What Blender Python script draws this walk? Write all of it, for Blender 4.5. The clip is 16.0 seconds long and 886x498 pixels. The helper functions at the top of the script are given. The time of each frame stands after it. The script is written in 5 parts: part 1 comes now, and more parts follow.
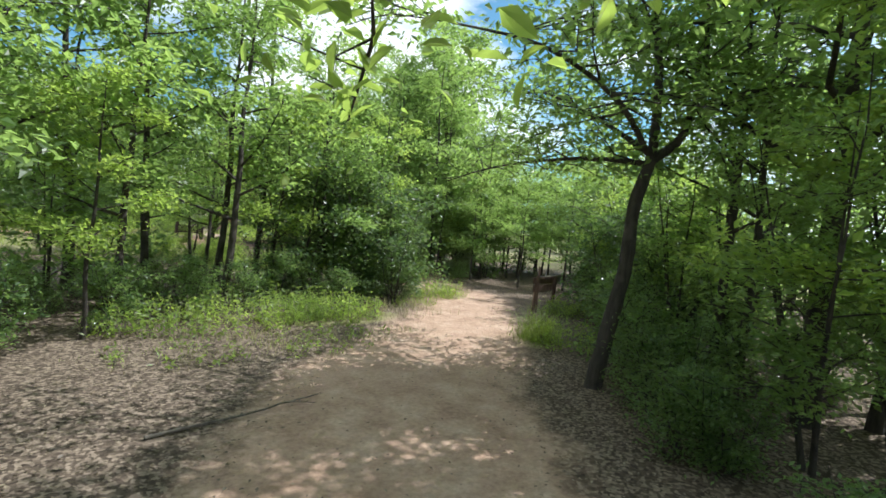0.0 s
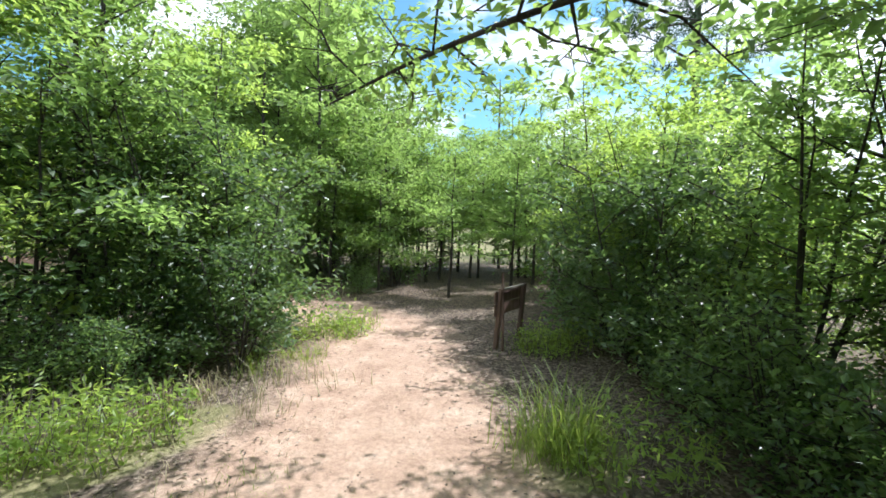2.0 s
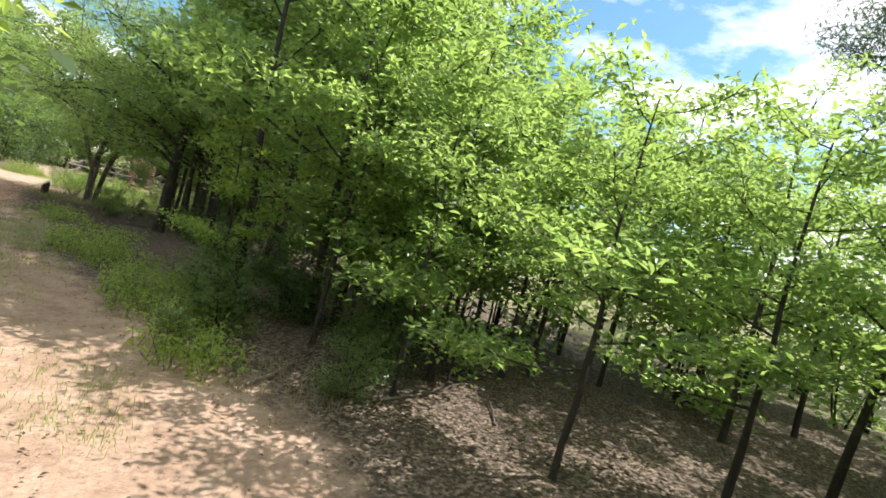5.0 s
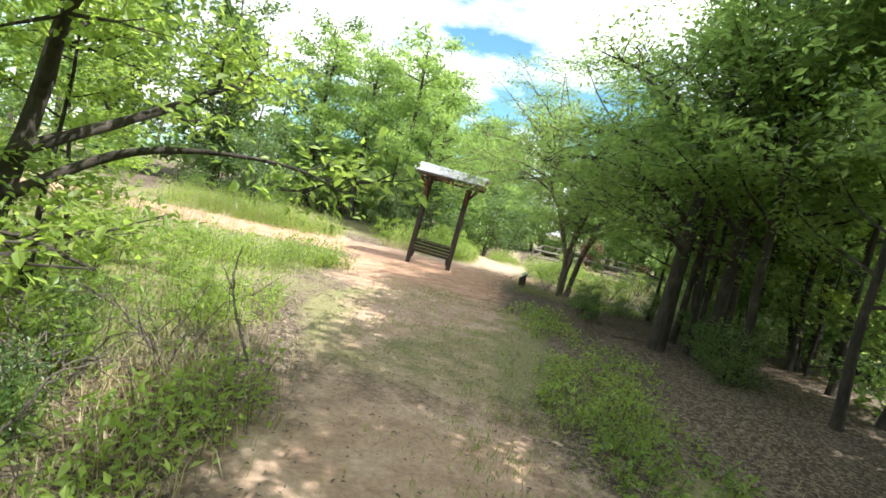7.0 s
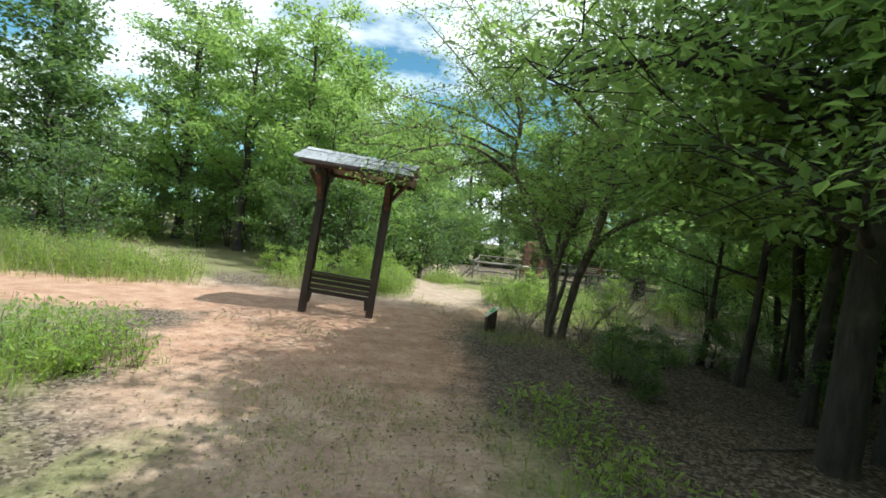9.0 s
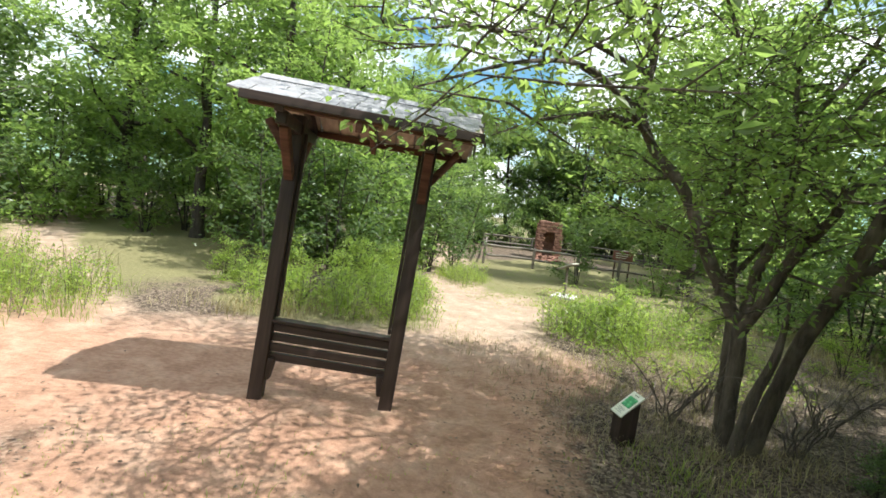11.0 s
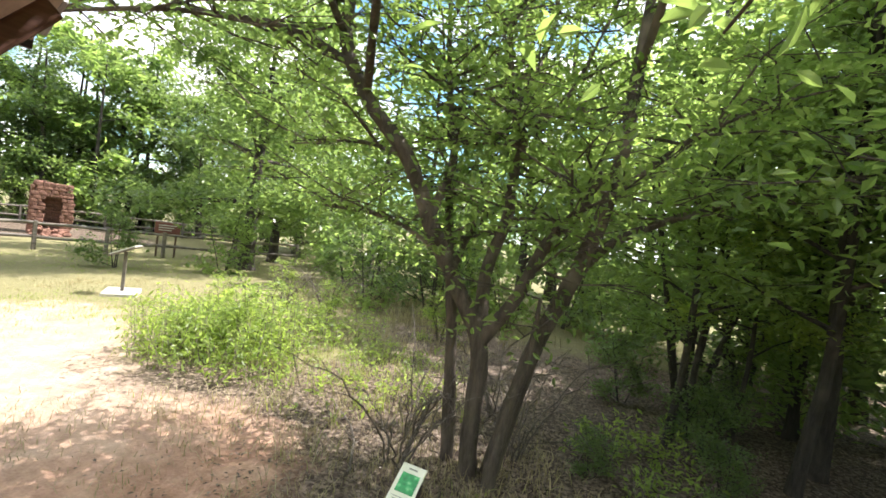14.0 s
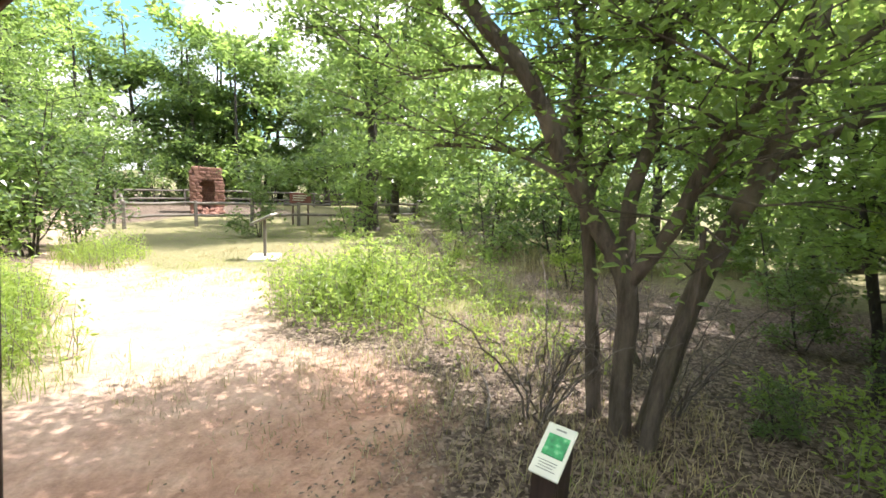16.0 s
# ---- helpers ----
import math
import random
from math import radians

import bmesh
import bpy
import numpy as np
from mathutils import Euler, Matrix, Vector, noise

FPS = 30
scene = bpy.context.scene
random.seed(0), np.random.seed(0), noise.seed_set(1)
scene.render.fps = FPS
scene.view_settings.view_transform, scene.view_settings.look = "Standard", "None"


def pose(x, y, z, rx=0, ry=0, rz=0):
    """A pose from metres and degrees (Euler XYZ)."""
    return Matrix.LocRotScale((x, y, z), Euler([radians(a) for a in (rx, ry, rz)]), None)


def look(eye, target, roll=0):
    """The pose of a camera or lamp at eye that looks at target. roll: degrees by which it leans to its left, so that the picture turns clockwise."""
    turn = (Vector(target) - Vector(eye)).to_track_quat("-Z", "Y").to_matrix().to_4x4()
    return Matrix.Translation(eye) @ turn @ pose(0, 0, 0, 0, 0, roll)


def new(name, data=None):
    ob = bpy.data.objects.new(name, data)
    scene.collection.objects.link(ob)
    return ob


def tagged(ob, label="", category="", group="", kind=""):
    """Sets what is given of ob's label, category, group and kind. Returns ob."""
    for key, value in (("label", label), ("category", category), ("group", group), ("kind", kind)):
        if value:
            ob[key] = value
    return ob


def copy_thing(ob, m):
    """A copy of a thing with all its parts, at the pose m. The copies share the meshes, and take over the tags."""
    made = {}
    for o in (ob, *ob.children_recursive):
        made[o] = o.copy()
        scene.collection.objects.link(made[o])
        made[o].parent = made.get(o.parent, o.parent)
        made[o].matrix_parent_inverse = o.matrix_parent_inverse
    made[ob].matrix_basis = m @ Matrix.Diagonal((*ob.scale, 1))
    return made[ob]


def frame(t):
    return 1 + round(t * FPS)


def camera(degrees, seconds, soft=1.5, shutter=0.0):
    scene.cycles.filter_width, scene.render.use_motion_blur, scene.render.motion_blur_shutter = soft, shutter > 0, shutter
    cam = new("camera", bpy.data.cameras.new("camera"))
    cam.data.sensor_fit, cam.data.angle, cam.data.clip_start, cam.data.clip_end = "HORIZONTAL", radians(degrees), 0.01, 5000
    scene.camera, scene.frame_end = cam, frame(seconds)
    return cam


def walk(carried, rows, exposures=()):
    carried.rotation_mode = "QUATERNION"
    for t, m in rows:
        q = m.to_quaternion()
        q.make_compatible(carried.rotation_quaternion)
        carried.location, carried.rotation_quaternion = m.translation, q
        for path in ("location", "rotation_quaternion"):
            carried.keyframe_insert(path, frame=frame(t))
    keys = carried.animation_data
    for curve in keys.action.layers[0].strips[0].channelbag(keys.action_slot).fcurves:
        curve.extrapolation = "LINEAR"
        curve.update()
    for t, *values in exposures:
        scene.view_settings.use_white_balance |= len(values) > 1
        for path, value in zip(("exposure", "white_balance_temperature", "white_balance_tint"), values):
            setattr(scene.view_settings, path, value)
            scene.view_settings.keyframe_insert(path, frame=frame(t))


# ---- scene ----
PATH = [
    (0, (-4.991, -22.695, 1.459, -40.06, -2.80, 4.76)),
    (0.5, (-4.425, -21.861, 1.472, -42.42, -2.56, 3.23)),
    (1, (-3.760, -21.084, 1.477, -46.71, -2.61, 2.25)),
    (1.5, (-3.062, -20.357, 1.434, -50.73, -3.06, 1.31)),
    (2, (-2.357, -19.680, 1.383, -51.98, -3.22, 1.44)),
    (2.5, (-1.669, -19.120, 1.348, -53.55, -3.43, 2.34)),
    (3, (-1.092, -18.628, 1.372, -56.34, -3.78, 2.73)),
    (3.2, (-0.894, -18.419, 1.380, -57.73, -4.10, 3.57)),
    (5.3, (1.846, -15.483, 1.473, -37.82, -2.71, 15.53)),
    (5.5, (1.926, -15.014, 1.475, -33.41, -4.33, 14.62)),
    (6, (1.927, -13.794, 1.450, -19.53, -6.13, 12.79)),
    (6.5, (1.675, -12.642, 1.393, -4.46, -4.98, 13.23)),
    (7, (1.483, -11.446, 1.339, 5.96, -4.38, 12.12)),
    (7.5, (1.395, -10.332, 1.302, 2.63, -2.74, 9.22)),
    (8, (1.308, -9.268, 1.269, -2.51, -1.36, 6.89)),
    (8.5, (1.276, -8.207, 1.257, -2.99, -1.13, 6.51)),
    (9, (1.234, -7.131, 1.268, -1.86, -1.29, 6.27)),
    (9.2, (1.205, -6.756, 1.283, -1.10, -1.50, 6.28)),
    (11.3, (0.546, -3.290, 1.597, -4.62, -5.08, 7.25)),
    (11.5, (0.560, -3.110, 1.617, -8.11, -5.20, 6.85)),
    (12, (0.652, -2.605, 1.606, -17.32, -4.74, 6.19)),
    (12.5, (0.748, -2.067, 1.553, -22.64, -4.96, 6.05)),
    (13, (0.870, -1.740, 1.540, -36.20, -4.18, 7.45)),
    (13.5, (0.357, -1.555, 1.492, -51.98, -0.59, 10.80)),
    (14, (0.376, -1.570, 1.514, -55.89, -1.47, 7.54)),
    (14.5, (0.401, -1.631, 1.537, -57.23, -3.24, 2.57)),
    (15, (0.462, -1.631, 1.506, -57.71, -7.51, 2.87)),
    (15.5, (0.607, -1.610, 1.432, -54.00, -9.11, 1.83)),
    (16, (0.621, -1.322, 1.402, -42.51, -8.11, 2.02)),
]


def eye_pose(x, y, z, yaw, pitch, roll):
    """Yaw to the left of +y, pitch up, roll as in look()."""
    a, b = radians(yaw), radians(pitch)
    way = Vector((-math.sin(a) * math.cos(b), math.cos(a) * math.cos(b), math.sin(b)))
    eye = Vector((x, y, z))
    return look(eye, eye + way, roll)


cam = camera(84.6, 16.0, soft=1.65)
walk(cam, [(t, eye_pose(*p)) for t, p in PATH],
     exposures=[(0, 0.45, 5900, 10), (2, 0.75, 5750, 13), (3, 0.88, 5700, 14), (5.5, 0.75, 6550, 14), (6.0, 1.2, 6350, 11), (6.5, 1.3, 6450, 11), (7.2, 1.05, 6300, 8), (8, 0.5, 6000, 3), (9, 0.42, 5900, 2),
                (11.3, 0.85, 6400, 12), (12.5, 1.15, 6450, 19), (14.5, 1.42, 6500, 18), (16, 1.55, 6400, 20)])

# ---------------------------------------------------------------- light
SUN_AZ = (0.94, -0.35)
SUN_EL = radians(56)
world = bpy.data.worlds.new("sky")
scene.world = world
world.use_nodes = True
wn, wl = world.node_tree.nodes, world.node_tree.links
sky = wn.new("ShaderNodeTexSky")
sky.sky_type = 'NISHITA'
sky.sun_disc = False
sky.sun_elevation = SUN_EL
sky.sun_rotation = math.atan2(SUN_AZ[0], SUN_AZ[1])
sky.ozone_density = 2.0
geo = wn.new("ShaderNodeTexCoord")
cl_map = wn.new("ShaderNodeMapping")
cl_map.inputs["Scale"].default_value = (1.6, 1.6, 4.0)
cl_map.inputs["Location"].default_value = (0.55, 0.2, 0.1)
cl_noise = wn.new("ShaderNodeTexNoise")
cl_noise.inputs["Scale"].default_value = 1.5
cl_noise.inputs["Detail"].default_value = 8.0
cl_noise.inputs["Roughness"].default_value = 0.58
cl_ramp = wn.new("ShaderNodeValToRGB")
cl_ramp.color_ramp.elements[0].position = 0.43
cl_ramp.color_ramp.elements[1].position = 0.56
cl_mix = wn.new("ShaderNodeMixRGB")
cl_mix.inputs["Color2"].default_value = (13.0, 13.2, 13.4, 1)
wl.new(geo.outputs["Generated"], cl_map.inputs["Vector"])
wl.new(cl_map.outputs["Vector"], cl_noise.inputs["Vector"])
wl.new(cl_noise.outputs["Fac"], cl_ramp.inputs["Fac"])
wl.new(cl_ramp.outputs["Color"], cl_mix.inputs["Fac"])
sky_tint = wn.new("ShaderNodeMixRGB")
sky_tint.blend_type = 'MULTIPLY'
sky_tint.inputs["Fac"].default_value = 1.0
sky_tint.inputs["Color2"].default_value = (1.0, 1.45, 1.35, 1)
wl.new(sky.outputs["Color"], sky_tint.inputs["Color1"])
wl.new(sky_tint.outputs["Color"], cl_mix.inputs["Color1"])
wl.new(cl_mix.outputs["Color"], wn["Background"].inputs["Color"])
wn["Background"].inputs["Strength"].default_value = 0.085

sun = new("sun", bpy.data.lights.new("sun", 'SUN'))
sun.data.energy = 5.0
sun.data.angle = radians(0.55)
sun.data.color = (1.0, 0.97, 0.91)
_h = math.cos(SUN_EL)
sun.matrix_world = look((SUN_AZ[0] * _h * 60, SUN_AZ[1] * _h * 60, math.sin(SUN_EL) * 60), (0, 0, 0))


# ---------------------------------------------------------------- materials
def material(name):
    m = bpy.data.materials.new(name)
    m.use_nodes = True
    return m, m.node_tree.nodes, m.node_tree.links, m.node_tree.nodes["Principled BSDF"]


def ramp(nodes, stops):
    r = nodes.new("ShaderNodeValToRGB")
    e = r.color_ramp.elements
    while len(e) < len(stops):
        e.new(0.5)
    for el, (p, c) in zip(e, stops):
        el.position = p
        el.color = (*c, 1)
    return r


def noise_node(nodes, links, scale, detail=4.0, rough=0.55, stretch=None, coords="Object"):
    tc = nodes.new("ShaderNodeTexCoord")
    n = nodes.new("ShaderNodeTexNoise")
    n.inputs["Scale"].default_value = scale
    n.inputs["Detail"].default_value = detail
    n.inputs["Roughness"].default_value = rough
    if stretch:
        mp = nodes.new("ShaderNodeMapping")
        mp.inputs["Scale"].default_value = stretch
        links.new(tc.outputs[coords], mp.inputs["Vector"])
        links.new(mp.outputs["Vector"], n.inputs["Vector"])
    else:
        links.new(tc.outputs[coords], n.inputs["Vector"])
    return n


def mix_col(nodes, links, fac, a, b, mode='MIX'):
    m = nodes.new("ShaderNodeMixRGB")
    m.blend_type = mode
    for sock, val in (("Fac", fac), ("Color1", a), ("Color2", b)):
        if isinstance(val, (int, float)):
            m.inputs[sock].default_value = val
        elif isinstance(val, tuple):
            m.inputs[sock].default_value = (*val, 1)
        else:
            links.new(val, m.inputs[sock])
    return m.outputs["Color"]


def bump(nodes, links, bsdf, height, strength, dist=0.02):
    b = nodes.new("ShaderNodeBump")
    b.inputs["Strength"].default_value = strength
    b.inputs["Distance"].default_value = dist
    links.new(height, b.inputs["Height"])
    links.new(b.outputs["Normal"], bsdf.inputs["Normal"])


def leaf_material(name, dark, mid, light, through_col, share=0.45, rough=0.45):
    """Thin leaves that let some of the sun through, each leaf with a tone of its own."""
    m, n, l, p = material(name)
    g = n.new("ShaderNodeNewGeometry")
    r = ramp(n, [(0.0, dark), (0.55, mid), (1.0, light)])
    l.new(g.outputs["Random Per Island"], r.inputs["Fac"])
    big = noise_node(n, l, 0.9, 2.0)
    rr = ramp(n, [(0.3, (0.75, 0.8, 0.75)), (0.75, (1.25, 1.2, 1.05))])
    l.new(big.outputs["Fac"], rr.inputs["Fac"])
    col = mix_col(n, l, 1.0, r.outputs["Color"], rr.outputs["Color"], 'MULTIPLY')
    l.new(col, p.inputs["Base Color"])
    p.inputs["Roughness"].default_value = rough
    p.inputs["Specular IOR Level"].default_value = 0.4
    t = n.new("ShaderNodeBsdfTranslucent")
    tcol = mix_col(n, l, 1.0, rr.outputs["Color"], through_col, 'MULTIPLY')
    l.new(tcol, t.inputs["Color"])
    mx = n.new("ShaderNodeMixShader")
    mx.inputs["Fac"].default_value = share
    l.new(p.outputs["BSDF"], mx.inputs[1])
    l.new(t.outputs["BSDF"], mx.inputs[2])
    l.new(mx.outputs["Shader"], n["Material Output"].inputs["Surface"])
    return m


LEAF = leaf_material("leaf_green", (0.042, 0.075, 0.036), (0.088, 0.142, 0.056), (0.18, 0.24, 0.1), (0.47, 0.66, 0.17), 0.5, 0.34)
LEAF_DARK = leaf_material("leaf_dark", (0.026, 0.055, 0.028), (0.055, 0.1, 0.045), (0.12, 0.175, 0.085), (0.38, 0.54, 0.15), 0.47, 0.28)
LEAF_GREY = leaf_material("leaf_grey_green", (0.045, 0.08, 0.038), (0.08, 0.127, 0.06), (0.13, 0.175, 0.095), (0.26, 0.4, 0.1), 0.4, 0.36)
LEAF_BRIGHT = leaf_material("leaf_bright", (0.09, 0.145, 0.045), (0.15, 0.215, 0.06), (0.23, 0.3, 0.09), (0.58, 0.75, 0.15), 0.52, 0.4)
PINE = leaf_material("pine_needles", (0.02, 0.05, 0.025), (0.035, 0.075, 0.035), (0.05, 0.1, 0.045), (0.08, 0.16, 0.05), 0.25)
GRASS = leaf_material("grass_blades", (0.09, 0.15, 0.03), (0.16, 0.24, 0.05), (0.28, 0.32, 0.1), (0.44, 0.54, 0.09), 0.45, 0.5)
GRASS_DRY = leaf_material("grass_dry", (0.2, 0.165, 0.09), (0.33, 0.28, 0.17), (0.46, 0.41, 0.27), (0.46, 0.4, 0.2), 0.3, 0.6)
LITTER = leaf_material("dead_leaves", (0.055, 0.04, 0.03), (0.12, 0.088, 0.066), (0.3, 0.24, 0.185), (0.2, 0.13, 0.07), 0.15, 0.5)


def bark_material(name, dark, light, scale=14.0):
    m, n, l, p = material(name)
    a = noise_node(n, l, scale, 8.0, 0.75, (1.0, 1.0, 0.22))
    b = noise_node(n, l, 2.2, 3.0)
    r = ramp(n, [(0.32, dark), (0.7, light)])
    l.new(a.outputs["Fac"], r.inputs["Fac"])
    lich = ramp(n, [(0.55, (0, 0, 0)), (0.68, (1, 1, 1))])
    l.new(b.outputs["Fac"], lich.inputs["Fac"])
    col = mix_col(n, l, lich.outputs["Color"], r.outputs["Color"], tuple(min(1, c * 1.25 + 0.012) for c in light))
    l.new(col, p.inputs["Base Color"])
    p.inputs["Roughness"].default_value = 0.9
    bump(n, l, p, a.outputs["Fac"], 1.0, 0.05)
    return m


BARK = bark_material("bark_brown", (0.022, 0.018, 0.015), (0.095, 0.077, 0.062))
BARK_GREY = bark_material("bark_grey", (0.045, 0.034, 0.025), (0.2, 0.16, 0.12))
TWIG = bark_material("dead_twig", (0.09, 0.075, 0.06), (0.26, 0.22, 0.18), 30.0)


def wood_material(name, dark, light, scale=8.0, stretch=(0.15, 3.0, 3.0), rough=0.75, spec=0.3):
    m, n, l, p = material(name)
    a = noise_node(n, l, scale, 6.0, 0.6, stretch)
    b = noise_node(n, l, 1.7, 3.0)
    r = ramp(n, [(0.3, dark), (0.72, light)])
    l.new(a.outputs["Fac"], r.inputs["Fac"])
    w = ramp(n, [(0.35, (0.75, 0.75, 0.75)), (0.7, (1.2, 1.18, 1.15))])
    l.new(b.outputs["Fac"], w.inputs["Fac"])
    col = mix_col(n, l, 1.0, r.outputs["Color"], w.outputs["Color"], 'MULTIPLY')
    oi = n.new("ShaderNodeObjectInfo")
    v = ramp(n, [(0.0, (0.82, 0.82, 0.82)), (1.0, (1.15, 1.15, 1.15))])
    l.new(oi.outputs["Random"], v.inputs["Fac"])
    col = mix_col(n, l, 1.0, col, v.outputs["Color"], 'MULTIPLY')
    l.new(col, p.inputs["Base Color"])
    p.inputs["Roughness"].default_value = rough
    p.inputs["Specular IOR Level"].default_value = spec
    bump(n, l, p, a.outputs["Fac"], 0.35, 0.006)
    return m


WOOD_DARK = wood_material("dark_stained_wood", (0.022, 0.014, 0.011), (0.065, 0.042, 0.034), 9.0, (3.0, 3.0, 0.2), 0.55, 0.4)
WOOD_DARK_H = wood_material("dark_stained_wood_level", (0.022, 0.014, 0.011), (0.065, 0.042, 0.034), 9.0, (0.2, 3.0, 3.0), 0.55, 0.4)
WOOD_RED = wood_material("red_brown_wood", (0.07, 0.032, 0.022), (0.17, 0.085, 0.058), 9.0, (0.3, 3.0, 3.0))
BOARD = wood_material("pale_roof_boards", (0.36, 0.29, 0.24), (0.62, 0.54, 0.47), 7.0, (3.0, 0.25, 3.0))
SHINGLE = wood_material("weathered_shingles", (0.17, 0.17, 0.18), (0.46, 0.46, 0.48), 12.0, (3.0, 0.35, 3.0), 0.5, 0.6)
FENCE_WOOD = wood_material("weathered_fence_wood", (0.11, 0.095, 0.08), (0.29, 0.26, 0.22), 6.0, (0.3, 3.0, 3.0), 0.8)
SIGN_WOOD = wood_material("brown_sign_wood", (0.075, 0.045, 0.035), (0.2, 0.13, 0.1), 9.0, (3.0, 3.0, 0.25), 0.7)
SIGN_RED = wood_material("red_brown_sign_board", (0.13, 0.05, 0.035), (0.26, 0.11, 0.08), 7.0, (0.4, 3.0, 3.0), 0.65)
CONCRETE = wood_material("pale_concrete", (0.42, 0.41, 0.38), (0.62, 0.6, 0.56), 12.0, (1, 1, 1), 0.9)
STONE = wood_material("red_sandstone", (0.15, 0.07, 0.05), (0.4, 0.23, 0.17), 10.0, (1, 1, 1), 0.9)
MORTAR = wood_material("old_mortar", (0.16, 0.1, 0.08), (0.3, 0.21, 0.17), 14.0, (1, 1, 1), 0.95)
PLATE = wood_material("pale_sign_plate", (0.62, 0.64, 0.52), (0.72, 0.74, 0.62), 3.0, (1, 1, 1), 0.3, 0.5)
PLATE_DARK = wood_material("plate_writing", (0.2, 0.22, 0.17), (0.3, 0.32, 0.26), 3.0, (1, 1, 1), 0.4, 0.5)


def plate_picture():
    m, n, l, p = material("plate_picture_green")
    a = noise_node(n, l, 26.0, 3.0, 0.5)
    r = ramp(n, [(0.3, (0.01, 0.16, 0.05)), (0.52, (0.03, 0.36, 0.11)), (0.7, (0.25, 0.62, 0.3))])
    l.new(a.outputs["Fac"], r.inputs["Fac"])
    l.new(r.outputs["Color"], p.inputs["Base Color"])
    p.inputs["Roughness"].default_value = 0.3
    return m


PICTURE = plate_picture()


def ground_material():
    m, n, l, p = material("trail_ground")
    at = {}
    for k in ("trail", "grass", "red"):
        a = n.new("ShaderNodeAttribute")
        a.attribute_name = k
        at[k] = a.outputs["Fac"]
    fine = noise_node(n, l, 26.0, 8.0, 0.7)
    mid = noise_node(n, l, 3.2, 6.0, 0.62)
    big = noise_node(n, l, 0.7, 4.0, 0.55)
    speck = n.new("ShaderNodeTexVoronoi")
    speck.inputs["Scale"].default_value = 42.0
    tc = n.new("ShaderNodeTexCoord")
    l.new(tc.outputs["Object"], speck.inputs["Vector"])
    sand = ramp(n, [(0.25, (0.28, 0.2, 0.145)), (0.5, (0.39, 0.29, 0.215)), (0.78, (0.5, 0.4, 0.31))])
    l.new(mid.outputs["Fac"], sand.inputs["Fac"])
    redsand = ramp(n, [(0.25, (0.28, 0.155, 0.1)), (0.5, (0.41, 0.245, 0.165)), (0.8, (0.53, 0.365, 0.26))])
    l.new(mid.outputs["Fac"], redsand.inputs["Fac"])
    sandy = mix_col(n, l, at["red"], sand.outputs["Color"], redsand.outputs["Color"])
    grain = ramp(n, [(0.3, (0.72, 0.72, 0.72)), (0.7, (1.22, 1.22, 1.22))])
    l.new(fine.outputs["Fac"], grain.inputs["Fac"])
    sandy = mix_col(n, l, 1.0, sandy, grain.outputs["Color"], 'MULTIPLY')
    lit = ramp(n, [(0.0, (0.055, 0.041, 0.031)), (0.5, (0.11, 0.083, 0.062)), (1.0, (0.28, 0.22, 0.165))])
    sp = n.new("ShaderNodeSeparateColor")
    l.new(speck.outputs["Color"], sp.inputs["Color"])
    l.new(sp.outputs["Red"], lit.inputs["Fac"])
    litter = mix_col(n, l, 1.0, lit.outputs["Color"], grain.outputs["Color"], 'MULTIPLY')
    turf = ramp(n, [(0.25, (0.105, 0.11, 0.048)), (0.5, (0.2, 0.185, 0.09)), (0.78, (0.33, 0.285, 0.17))])
    l.new(fine.outputs["Fac"], turf.inputs["Fac"])

    def edge(attr, noise_out, lo, hi):
        """Breaks the border of a patch by noise."""
        add = n.new("ShaderNodeMath")
        add.operation = 'MULTIPLY_ADD'
        l.new(noise_out, add.inputs[0])
        add.inputs[1].default_value = 0.9
        l.new(attr, add.inputs[2])
        mr = n.new("ShaderNodeMapRange")
        mr.inputs["From Min"].default_value = lo
        mr.inputs["From Max"].default_value = hi
        l.new(add.outputs[0], mr.inputs["Value"])
        return mr.outputs["Result"]

    base = mix_col(n, l, edge(at["grass"], mid.outputs["Fac"], 0.78, 1.12), litter, turf.outputs["Color"])
    base = mix_col(n, l, edge(at["trail"], mid.outputs["Fac"], 0.72, 1.12), base, sandy)
    l.new(base, p.inputs["Base Color"])
    p.inputs["Roughness"].default_value = 0.95
    p.inputs["Specular IOR Level"].default_value = 0.15
    bump(n, l, p, fine.outputs["Fac"], 0.6, 0.03)
    return m


GROUND = ground_material()


# ---------------------------------------------------------------- mesh helpers
def link_mesh(name, verts, faces, mat, parent=None, label="", smooth=False):
    """verts (n, 3) and faces (m, 3 or 4) as arrays."""
    me = bpy.data.meshes.new(name)
    verts = np.asarray(verts, np.float32)
    faces = np.asarray(faces, np.int32)
    k = faces.shape[1]
    me.vertices.add(len(verts))
    me.vertices.foreach_set("co", verts.ravel())
    me.loops.add(faces.size)
    me.loops.foreach_set("vertex_index", faces.ravel())
    me.polygons.add(len(faces))
    me.polygons.foreach_set("loop_start", np.arange(0, faces.size, k, dtype=np.int32))
    me.polygons.foreach_set("loop_total", np.full(len(faces), k, np.int32))
    me.polygons.foreach_set("use_smooth", np.full(len(faces), smooth))
    me.materials.append(mat)
    me.update(calc_edges=True)
    ob = new(name, me)
    if parent is not None:
        ob.parent = parent
    if label:
        tagged(ob, label)
    return ob


def part(name, bm, mat, parent=None, label="", smooth=False):
    me = bpy.data.meshes.new(name)
    bm.normal_update()
    bm.to_mesh(me)
    bm.free()
    me.materials.append(mat)
    if smooth:
        for f in me.polygons:
            f.use_smooth = True
    ob = new(name, me)
    if parent is not None:
        ob.parent = parent
    if label:
        tagged(ob, label)
    return ob


